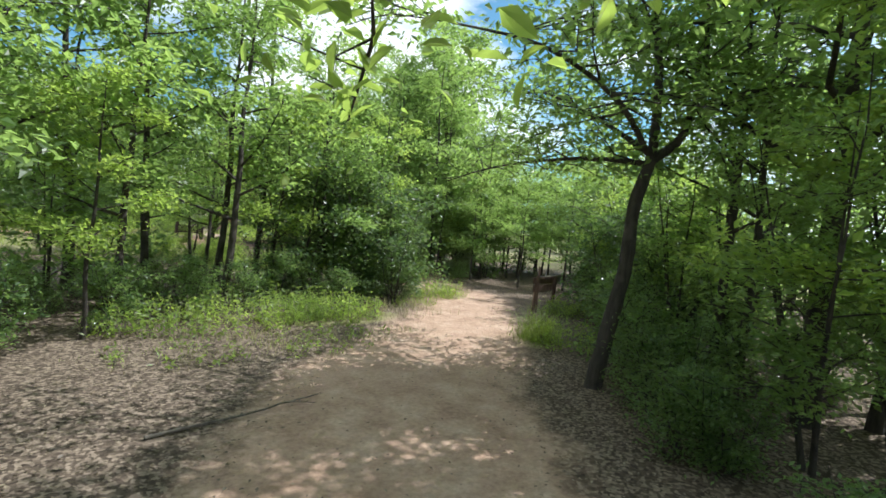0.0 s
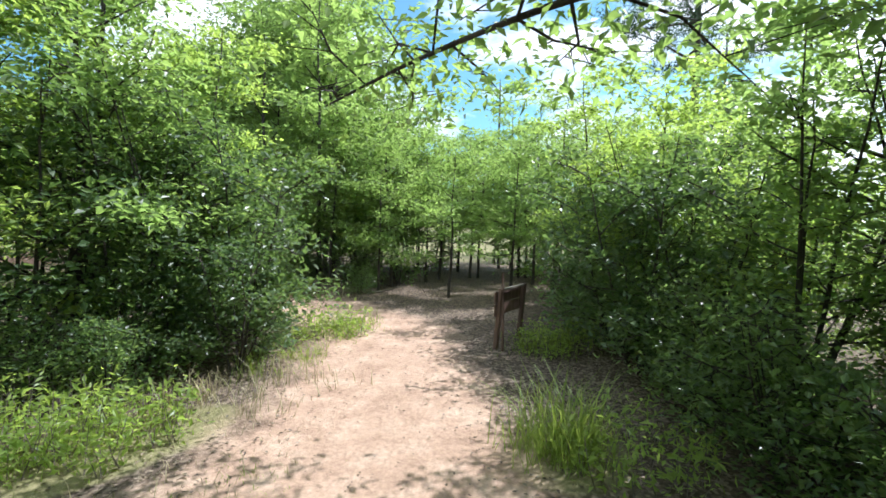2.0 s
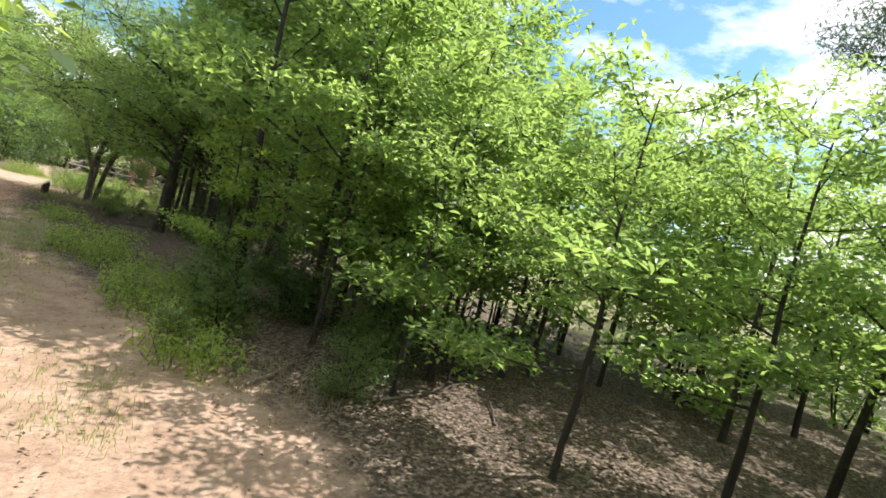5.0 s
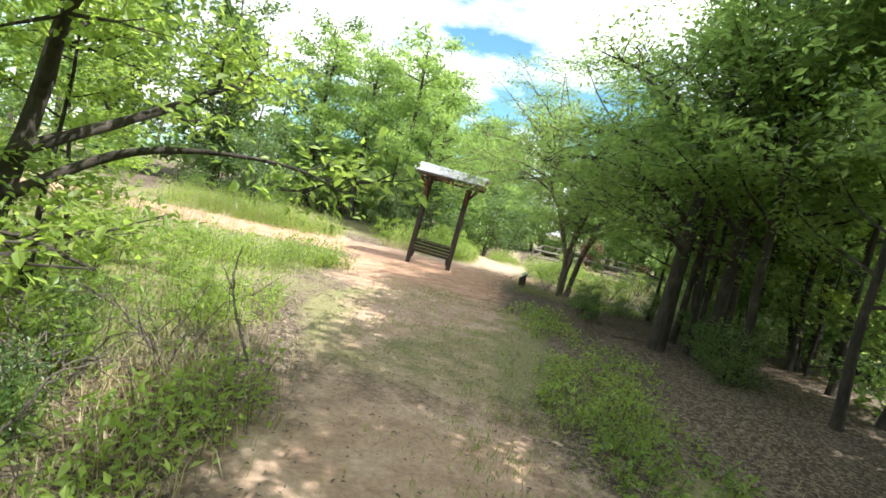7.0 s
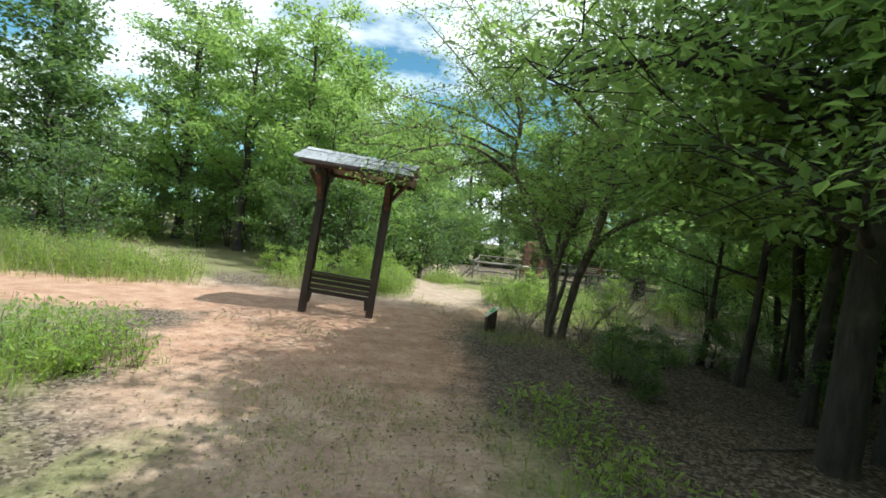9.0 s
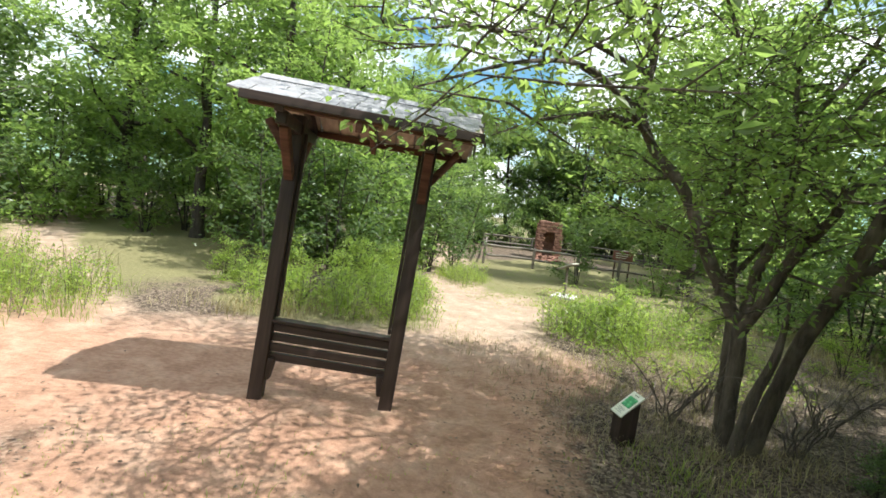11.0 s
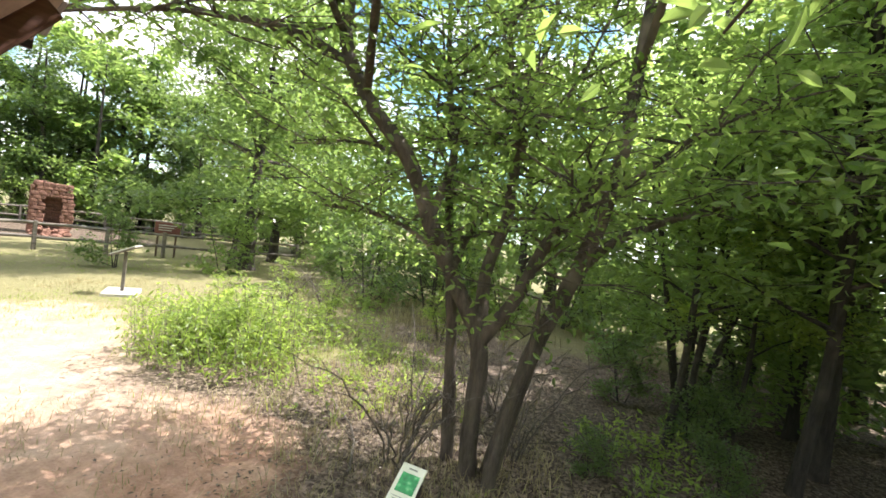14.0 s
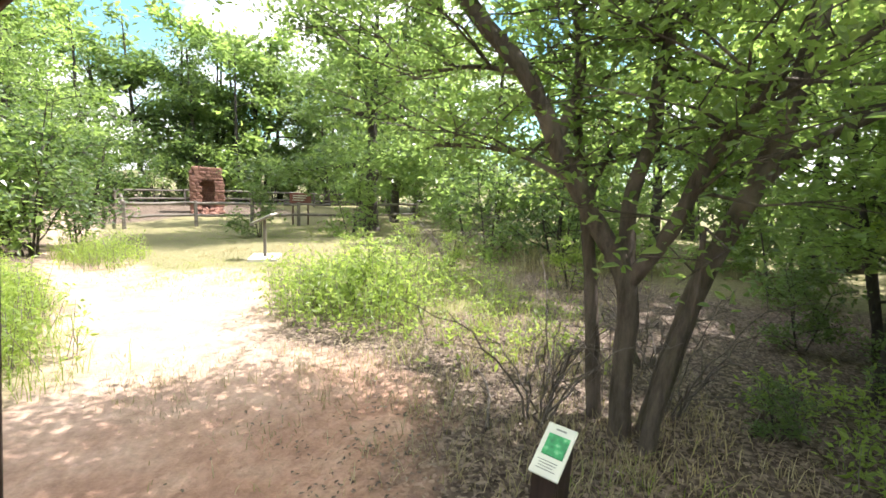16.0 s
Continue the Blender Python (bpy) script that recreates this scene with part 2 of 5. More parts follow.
def beam(a, b, w, h, bevel=0.008, up=(0, 0, 1), rough=0.0, seed=0):
    """A bar of section w (across) by h (up) from a to b, with worn edges."""
    a, b = Vector(a), Vector(b)
    d = (b - a)
    ln = d.length
    ex = d.normalized()
    ey = Vector(up).cross(ex)
    if ey.length < 1e-3:
        ey = Vector((0, 1, 0)).cross(ex)
    ey.normalize()
    ez = ex.cross(ey)
    m = Matrix((ex, ey, ez)).transposed().to_4x4()
    m.translation = (a + b) / 2
    bm = bmesh.new()
    bmesh.ops.create_cube(bm, size=1.0)
    bmesh.ops.scale(bm, vec=(ln, w, h), verts=bm.verts)
    if bevel > 0:
        bmesh.ops.bevel(bm, geom=bm.edges[:], offset=min(bevel, w * 0.3, h * 0.3), segments=2, affect='EDGES', profile=0.6)
    if rough:
        rg = random.Random(seed)
        for v in bm.verts:
            v.co += Vector((rg.uniform(-1, 1), rg.uniform(-1, 1), rg.uniform(-1, 1))) * rough
    bmesh.ops.transform(bm, matrix=m, verts=bm.verts)
    return bm


def tube(points, radii, sides=7, wobble=0.0, rng=None):
    """A tapering round limb through the points: verts and quads."""
    pts = np.asarray(points, float)
    tang = np.gradient(pts, axis=0)
    tang /= np.linalg.norm(tang, axis=1, keepdims=True) + 1e-9
    ref = np.array([1.0, 0.13, 0.07]) if abs(tang[0][0]) < 0.8 else np.array([0.1, 1.0, 0.07])
    u = np.cross(tang, ref)
    u /= np.linalg.norm(u, axis=1, keepdims=True) + 1e-9
    w = np.cross(tang, u)
    ang = np.linspace(0, 2 * np.pi, sides, endpoint=False)
    r = np.asarray(radii, float)[:, None]
    if wobble and rng is not None:
        r = r * (1 + rng.normal(0, wobble, (len(pts), sides)))
    else:
        r = np.repeat(r, sides, 1)
    v = pts[:, None] + r[..., None] * (np.cos(ang)[None, :, None] * u[:, None] + np.sin(ang)[None, :, None] * w[:, None])
    n = len(pts)
    i = np.arange(n - 1)[:, None] * sides
    j = np.arange(sides)[None]
    f = np.stack([i + j, i + (j + 1) % sides, i + sides + (j + 1) % sides, i + sides + j], -1).reshape(-1, 4)
    return v.reshape(-1, 3), f


def merge(chunks):
    vs, fs, o = [], [], 0
    for v, f in chunks:
        vs.append(v)
        fs.append(f + o)
        o += len(v)
    return np.concatenate(vs), np.concatenate(fs)


def smooth_line(points, n):
    """The points joined by a smooth curve of n points."""
    p = np.asarray(points, float)
    t = np.r_[0, np.cumsum(np.linalg.norm(np.diff(p, axis=0), axis=1))]
    s = np.linspace(0, t[-1], n)
    if len(p) < 3:
        return np.stack([np.interp(s, t, p[:, k]) for k in range(3)], 1)
    m = np.gradient(p, t, axis=0)
    k = np.clip(np.searchsorted(t, s, side="right") - 1, 0, len(p) - 2)
    h = (t[k + 1] - t[k])[:, None]
    x = ((s - t[k]) / (t[k + 1] - t[k]))[:, None]
    return ((2 * x**3 - 3 * x**2 + 1) * p[k] + (x**3 - 2 * x**2 + x) * h * m[k]
            + (-2 * x**3 + 3 * x**2) * p[k + 1] + (x**3 - x**2) * h * m[k + 1])


def leaf_mesh(pos, size, rng, flat=0.55, aspect=0.5, droop=0.15, full=False):
    """Folded leaves at the places: verts and triangles. flat: how far their faces look up."""
    n = len(pos)
    nrm = rng.normal(0, 1, (n, 3)) * (1 - flat)
    nrm[:, 2] += flat * 1.6
    nrm /= np.linalg.norm(nrm, axis=1, keepdims=True)
    d = rng.normal(0, 1, (n, 3))
    d[:, 2] -= droop
    d -= (d * nrm).sum(1, keepdims=True) * nrm
    d /= np.linalg.norm(d, axis=1, keepdims=True) + 1e-9
    s = np.cross(nrm, d)
    ln = (size * rng.uniform(0.6, 1.25, n))[:, None]
    wd = ln * aspect * rng.uniform(0.8, 1.2, n)[:, None]
    fold = nrm * wd * 0.22
    if full:
        v = np.stack([pos, pos + d * ln * 0.3 + s * wd * 0.45 + fold, pos + d * ln * 0.68 + s * wd * 0.36 + fold * 0.8, pos + d * ln - nrm * ln * 0.1,
                      pos + d * ln * 0.68 - s * wd * 0.36 + fold * 0.8, pos + d * ln * 0.3 - s * wd * 0.45 + fold], 1).reshape(-1, 3)
        b = np.arange(n)[:, None] * 6
        f = np.concatenate([b + [0, 1, 2], b + [0, 2, 3], b + [0, 3, 4], b + [0, 4, 5]], 0)
    else:
        v = np.stack([pos, pos + d * ln * 0.45 + s * wd * 0.5 + fold, pos + d * ln, pos + d * ln * 0.45 - s * wd * 0.5 + fold], 1).reshape(-1, 3)
        b = np.arange(n)[:, None] * 4
        f = np.concatenate([b + [0, 1, 2], b + [0, 2, 3]], 0)
    return v, f


# ---------------------------------------------------------------- the ground
TRAILS = [
    # points (x, y) and half width
    ([(-9.5, -28.5), (-6.6, -24.6), (-3.7, -20.9), (-2.2, -19.0), (0.2, -17.1), (2.0, -15.4), (2.45, -13.6), (1.95, -11.4), (1.35, -9.0), (1.0, -6.6), (0.8, -4.2), (0.7, -2.2), (0.5, -0.8)], 0.9),
    ([(0.6, -1.4), (1.1, 0.0), (1.4, 1.8), (1.55, 3.6), (1.6, 5.6), (1.6, 8.5), (1.9, 12), (2.3, 17), (2.6, 26), (2.8, 40)], 0.62),
    ([(-9.5, -1.6), (-5.5, -0.6), (-3.0, 0.3), (-1.2, 0.8), (0.6, 1.1), (1.5, 1.6)], 1.15),
    ([(-2.4, 0.6), (-4.2, 2.6), (-6.6, 6.0), (-10.0, 11.5), (-15, 21)], 0.6),
    ([(1.3, 1.6), (2.0, 3.6), (2.7, 5.8)], 0.7),
    ([(-0.2, -3.4), (-0.1, -1.2), (-0.6, 0.3)], 0.9),
]


def line_distance(x, y, line):
    best = np.full(x.shape, 1e9)
    for (ax, ay), (bx, by) in zip(line, line[1:]):
        dx, dy = bx - ax, by - ay
        t = np.clip(((x - ax) * dx + (y - ay) * dy) / (dx * dx + dy * dy), 0, 1)
        best = np.minimum(best, np.hypot(x - ax - t * dx, y - ay - t * dy))
    return best


def waves(x, y, seed=0):
    """A smooth uneven field between about -1 and 1."""
    r = np.random.RandomState(seed)
    out = 0
    for k in range(7):
        a, f, ph = r.uniform(0, 6.28), 0.25 * 1.6**k, r.uniform(0, 6.28)
        out = out + np.sin((x * np.cos(a) + y * np.sin(a)) * f + ph + 0.7 * np.sin((x * np.sin(a) - y * np.cos(a)) * f * 0.7 + ph)) / (1.25**k)
    return out / 3.2


def trail_amount(x, y):
    out = np.zeros(np.shape(x))
    jit = waves(x, y, 5) * 0.28
    for line, half in TRAILS:
        d = line_distance(x, y, line) + jit
        out = np.maximum(out, np.clip((half + 0.5 - d) / 0.9, 0, 1))
    # worn turf between the bend and the notice frame
    turf = np.clip((y + 9.5) / 2, 0, 1) * np.clip((-2.2 - y) / 1.2, 0, 1) * np.clip(waves(x * 2.6, y * 2.6, 12) + 0.45, 0, 1)
    return out * (1 - 0.62 * turf)


GRASSY = [(0.9, -5.4, 1.5, 2.8), (-4.62, -4.3, 4.0, 4.5), (-1.9, -7.72, 1.5, 1.8), (8.5, 14.0, 7.0, 8.0), (4.28, 6.78, 3.5, 4.0), (-1.6, -16.3, 1.2, 0.5),
          (3.19, -9.84, 0.7, 1.6), (-0.17, 3.13, 2.2, 1.2), (0.1, 5.98, 1.0, 3.0), (-6.51, 6.52, 5, 7), (16, 4, 8, 8), (-20, -2, 12, 10), (17, -12, 5, 8), (0.45, -18.5, 0.5, 0.4)]


def grass_amount(x, y):
    out = np.zeros(np.shape(x))
    for cx, cy, rx, ry in GRASSY:
        d = np.hypot((x - cx) / rx, (y - cy) / ry) + waves(x, y, 9) * 0.25
        out = np.maximum(out, np.clip((1.15 - d) / 0.4, 0, 1))
    far = np.min([line_distance(x, y, l) for l, _ in TRAILS], 0)
    return np.maximum(out, np.clip((far - 7.5) / 5, 0, 0.85))


def ground_z(x, y):
    x, y = np.asarray(x, float), np.asarray(y, float)
    tr = trail_amount(x, y)
    near = np.clip((np.hypot(x, y) - 25) / 60, 0, 1)

    def step(v):
        v = np.clip(v, 0, 1)
        return v * v * (3 - 2 * v)
    lie = step((y - 4) / 13) * (0.5 * step((-x - 1.5) / 3) - 0.62 * step((x + 1) / 2.5))
    return lie + (waves(x, y, 2) * 0.05 + waves(x * 3, y * 3, 3) * 0.02) * (1 - 0.8 * tr) - 0.025 * tr + waves(x * 0.2, y * 0.2, 4) * 1.5 * near**2


def build_ground():
    def axis(lo, hi, step, far):
        core = np.arange(lo, hi, step)
        out, d, p = [], step, hi
        while p < far:
            d *= 1.22
            p += d
            out.append(p)
        low, d, p = [], step, lo
        while p > -far:
            d *= 1.22
            p -= d
            low.append(p)
        return np.r_[low[::-1], core, out]
    xs, ys = axis(-7, 11, 0.12, 900), axis(-24, 14, 0.12, 900)
    gx, gy = np.meshgrid(xs, ys, indexing="ij")
    gz = ground_z(gx, gy)
    nx, ny = gx.shape
    i, j = np.meshgrid(np.arange(nx - 1), np.arange(ny - 1), indexing="ij")
    f = np.stack([i * ny + j, (i + 1) * ny + j, (i + 1) * ny + j + 1, i * ny + j + 1], -1).reshape(-1, 4)
    ob = link_mesh("ground", np.stack([gx, gy, gz], -1).reshape(-1, 3), f, GROUND, smooth=True)
    red = np.clip((gy + 5.5) / 3, 0.4, 1) * np.clip((2.6 - gy) / 1.6, 0, 1)
    for key, val in (("trail", trail_amount(gx, gy)), ("grass", grass_amount(gx, gy)), ("red", red)):
        at = ob.data.attributes.new(key, 'FLOAT', 'POINT')
        at.data.foreach_set("value", val.ravel().astype(np.float32))
    return tagged(ob, "sandy woodland trail with leaf litter and patchy grass", "ground", kind="structure")


build_ground()


def gz1(x, y):
    return float(ground_z(np.array([x]), np.array([y]))[0])


# ---------------------------------------------------------------- roofed notice frame
def roofed_frame():
    th = new("roofed_notice_frame")
    tagged(th, "dark-stained wooden notice frame with a small shingled gable roof", "shelter")
    eave, top, deep, x0, x1 = 2.06, 2.28, 0.54, -0.74, 0.82
    for sx in (-1, 1):
        x = 0.49 * sx
        post = part("post", beam((x, 0, -0.12), (x, 0, 2.08), 0.105, 0.105, 0.01, up=(0, 1, 0)), WOOD_DARK, th)
        part("post_foot", beam((x - 0.075 * sx, 0, 0.27), (x - 0.05 * sx, 0, 0.1), 0.07, 0.07, 0.02, up=(0, 1, 0)), WOOD_DARK, post)
        part("batten", beam((x - 0.066 * sx, 0.01, 0.58), (x - 0.066 * sx, 0.01, 1.96), 0.024, 0.03, 0.004, up=(0, 1, 0)), WOOD_DARK, th)
        part("cross_arm", beam((x, -deep + 0.08, 1.98), (x, deep - 0.08, 1.98), 0.075, 0.09, 0.012), WOOD_DARK, th)
        for sy in (-1, 1):
            part("brace", beam((x, 0.04 * sy, 1.62), (x, 0.36 * sy, 1.95), 0.065, 0.07, 0.01), WOOD_RED, th)
            part("rafter", beam((x, deep * sy, eave - 0.03), (x, 0.0, top - 0.05), 0.06, 0.07, 0.008), WOOD_DARK, th)
        part("end_brace", beam((x, 0, 1.72), (x + 0.22 * sx, 0, 2.02), 0.06, 0.06, 0.01, up=(0, 1, 0)), WOOD_RED, th)
    for k in range(4):
        z = 0.50 - k * 0.076
        part("panel_board", beam((-0.44, 0.014 * (k % 2), z), (0.44, 0.014 * (k % 2), z), 0.04, 0.06, 0.006), WOOD_DARK_H, th)
    part("panel_cap", beam((-0.445, 0, 0.553), (0.445, 0, 0.553), 0.1, 0.026, 0.006), WOOD_DARK_H, th)
    part("ridge_beam", beam((x0 + 0.06, 0, top - 0.055), (x1 - 0.06, 0, top - 0.055), 0.06, 0.09, 0.01), WOOD_DARK_H, th)
    rise = top - eave
    for sy in (-1, 1):
        for f in (0.94, 0.14 if sy > 0 else 0.5):
            part("purlin", beam((x0 + 0.05, deep * f * sy, top - rise * f - 0.03), (x1 - 0.05, deep * f * sy, top - rise * f - 0.03), 0.045, 0.05, 0.008), WOOD_RED, th)
        part("middle_rafter", beam((0.02, deep * sy, eave - 0.075), (0.02, 0.0, top - 0.1), 0.045, 0.06, 0.008), WOOD_RED, th)
        part("eave_board", beam((x0, (deep + 0.012) * sy, eave + 0.005), (x1, (deep + 0.012) * sy, eave + 0.005), 0.024, 0.06, 0.006), WOOD_DARK_H, th)
    # boards under the shingles, one by one
    n_board = 10
    w = (x1 - x0) / n_board
    for sy in (-1, 1):
        first = None
        for k in range(n_board):
            x = x0 + w * (k + 0.5)
            if first is None:
                first = part("roof_board", beam((0, 0.01 * sy, top), (0, deep * sy, eave + 0.006), 0.018, w - 0.012, 0.003, up=(1, 0, 0)), BOARD, th)
                first.location.x = x
            else:
                ob = new("roof_board", first.data)
                ob.parent = th
                ob.location = (x, 0, random.uniform(-0.003, 0.003))
    # shingles in courses on each slope
    rng = random.Random(4)
    variants = []
    for k in range(5):
        bm = bmesh.new()
        bmesh.ops.create_cube(bm, size=1.0)
        for v in bm.verts:
            if v.co.y > 0:
                v.co.y += rng.uniform(-0.12, 0.05)
                v.co.z += rng.uniform(0, 0.5)
        me = bpy.data.meshes.new("shingle")
        bm.to_mesh(me)
        bm.free()
        me.materials.append(SHINGLE)
        variants.append(me)
    ang = math.degrees(math.atan2(rise, deep))
    length = math.hypot(rise, deep)
    for sy in (-1, 1):
        for row in range(4):
            x = x0 - 0.04 - rng.uniform(0, 0.06)
            while x < x1:
                wd = rng.uniform(0.1, 0.18)
                if x + wd > x1 + 0.07:
                    break
                along = 0.07 + row * (length - 0.1) / 3.6
                ob = new("shingle", variants[rng.randrange(5)])
                ob.parent = th
                ob.matrix_local = (pose(x + wd / 2, 0, top + 0.03) @ pose(0, 0, 0, 0, 0, 0 if sy > 0 else 180)
                                   @ pose(0, 0, 0, -ang) @ pose(0, along, rng.uniform(-0.002, 0.003), -3.5 + rng.uniform(-1, 1), 0, rng.uniform(-1.2, 1.2))
                                   @ Matrix.Diagonal((wd - 0.006, 0.2, 0.012, 1)))
                x += wd
        part("ridge_cap", beam((x0 - 0.05, 0.05 * sy, top + 0.028), (x1 + 0.05, 0.05 * sy, top + 0.028), 0.12, 0.016, 0.004, up=(0, 0.46 * sy, 0.88)), SHINGLE, th)
    th.matrix_world = pose(0, 0.02, 0, -1.5, 3.4, 0)
    return th


roofed_frame()


# ---------------------------------------------------------------- signs
def low_trail_sign():
    th = new("trail_sign")
    tagged(th, "small weathered brown wooden sign on two leaning posts beside the trail", "sign")
    a, b = Vector((2.2, -16.88, 0)), Vector((2.86, -16.8, 0))
    tip = Vector((0.05, -0.03, 0))
    for p in (a, b):
        part("post", beam(p + Vector((0, 0, -0.1)), p + tip + Vector((0, 0, 0.66)), 0.055, 0.045, 0.006, up=(0, 1, 0)), SIGN_WOOD, th)
    part("stake", beam(a + Vector((-0.03, -0.12, -0.1)), a + Vector((0.09, -0.02, 0.84)), 0.028, 0.022, 0.004, up=(0, 1, 0)), SIGN_WOOD, th, "thin stake leaning on the post")
    u = (b - a).normalized()
    side = Vector((u.y, -u.x, 0)) * -0.036
    for k in range(2):
        z = 0.56 - k * 0.14
        part("board", beam(a + tip * 0.8 + side - u * 0.06 + Vector((0, 0, z)), b + tip * 0.8 + side + u * 0.06 + Vector((0, 0, z)), 0.02, 0.13, 0.004), SIGN_WOOD, th)
    part("cap_rail", beam(a + tip + Vector((0, 0, 0.645)), b + tip + Vector((0, 0, 0.645)), 0.03, 0.025, 0.004), FENCE_WOOD, th)


low_trail_sign()


def plant_marker():
    th = new("plant_marker")
    tagged(th, "short dark post with a slanted pale plate and green picture", "sign")
    bm = bmesh.new()
    bmesh.ops.create_cube(bm, size=1.0)
    bmesh.ops.scale(bm, vec=(0.13, 0.15, 0.36), verts=bm.verts)
    bmesh.ops.translate(bm, vec=(0, 0, 0.1), verts=bm.verts)
    for v in bm.verts:
        if v.co.z > 0.1 and v.co.y > 0:
            v.co.z += 0.1
    bmesh.ops.bevel(bm, geom=bm.edges[:], offset=0.006, segments=2, affect='EDGES')
    post = part("post", bm, WOOD_DARK, th)
    tilt = 40
    top = pose(0, 0.0, 0.345, tilt)
    def slab(name, cx, cy, w, h, th_, z, mat, parent, label=""):
        b = bmesh.new()
        bmesh.ops.create_cube(b, size=1.0)
        bmesh.ops.scale(b, vec=(w, h, th_), verts=b.verts)
        bmesh.ops.bevel(b, geom=b.edges[:], offset=th_ * 0.25, segments=1, affect='EDGES')
        bmesh.ops.translate(b, vec=(cx, cy, z), verts=b.verts)
        bmesh.ops.transform(b, matrix=top, verts=b.verts)
        return part(name, b, mat, parent, label)
    plate = slab("plate", 0, 0, 0.145, 0.25, 0.012, 0, PLATE, th, "pale slanted plate")
    slab("picture", 0.004, 0.022, 0.105, 0.105, 0.003, 0.0085, PICTURE, plate, "green leaf picture")
    slab("title_bar", 0, 0.1, 0.05, 0.008, 0.002, 0.008, PLATE_DARK, plate)
    for k in range(4):
        slab("text_line", -0.005 + 0.004 * (k % 2), -0.055 - k * 0.013, 0.095 - 0.012 * (k % 3), 0.0035, 0.0015, 0.0075, PLATE_DARK, plate)
    th.matrix_world = pose(2.24, -0.26, 0, 0, 2, -80) @ Matrix.Scale(0.9, 4)


plant_marker()


def lectern_sign():
    th = new("information_lectern")
    tagged(th, "slanted information panel on a single post set in a concrete slab", "sign")
    part("slab", beam((-0.42, 0, 0.02), (0.42, 0, 0.02), 0.6, 0.1, 0.015), CONCRETE, th)
    part("post", beam((0, 0, 0.05), (0, 0, 0.86), 0.06, 0.06, 0.006, up=(0, 1, 0)), FENCE_WOOD, th)
    part("panel", beam((-0.04, -0.22, 0.80), (0.04, 0.2, 1.0), 0.42, 0.025, 0.005), PLATE, th)
    part("panel_frame", beam((-0.05, -0.24, 0.775), (0.045, 0.22, 0.985), 0.46, 0.02, 0.005), FENCE_WOOD, th)
    th.matrix_world = pose(4.0, 6.95, gz1(4.0, 6.95), 0, 0, -120) @ Matrix.Scale(0.8, 4)


lectern_sign()

# ---------------------------------------------------------------- ruin and its fence
FENCE_PTS = [(5.2, 29.5), (4.6, 24.0), (3.7, 18.0), (5.95, 17.95), (7.75, 17.3), (9.5, 17.0), (12.0, 16.4), (14.6, 15.8)]
BACK_PTS = [(5.2, 29.5), (8.6, 29.6), (12.0, 28.6), (15.5, 27.2), (19.0, 25.6)]


def rail_fence(points, seed, label):
    th = new("rail_fence")
    tagged(th, label, "fence")
    rng = random.Random(seed)
    for x, y in points:
        z = gz1(x, y)
        part("post", beam((x, y, z - 0.2), (x + rng.uniform(-.02, .02), y, z + 0.95), 0.11, 0.11, 0.025, up=(0, 1, 0), rough=0.008, seed=seed), FENCE_WOOD, th)
    for (ax, ay), (bx, by) in zip(points, points[1:]):
        for h in (0.86, 0.42):
            za, zb = gz1(ax, ay) + h + rng.uniform(-.02, .02), gz1(bx, by) + h + rng.uniform(-.02, .02)
            mid = [((ax * (1 - t) + bx * t), (ay * (1 - t) + by * t), za * (1 - t) + zb * t + rng.uniform(-.02, .02)) for t in np.linspace(0, 1, 7)]
            v, f = tube(mid, [0.05 + rng.uniform(-.008, .008) for _ in mid], 7)
            link_mesh("rail", v, f, FENCE_WOOD, th, smooth=True)
    return th


rail_fence(FENCE_PTS, 1, "low weathered grey log rail fence round a ruin")
rail_fence(BACK_PTS, 2, "grey log rail fence behind the ruined chimney")


def board_sign():
    th = new("fence_sign")
    tagged(th, "small red-brown sign board on posts at the fence", "sign")
    for x in (-0.3, 0.3):
        part("post", beam((x, 0.03, -0.1), (x, 0.03, 1.25), 0.07, 0.07, 0.008, up=(0, 1, 0)), SIGN_WOOD, th)
    part("board", beam((-0.42, -0.03, 1.1), (0.42, -0.03, 1.1), 0.04, 0.42, 0.008), SIGN_RED, th)
    for k in range(3):
        part("text_line", beam((-0.3, -0.053, 1.2 - 0.09 * k), (0.3 - 0.08 * k, -0.053, 1.2 - 0.09 * k), 0.006, 0.03, 0.001), PLATE, th)
    th.matrix_world = pose(9.75, 17.35, gz1(9.75, 17.35), 0, 0, -28)


board_sign()


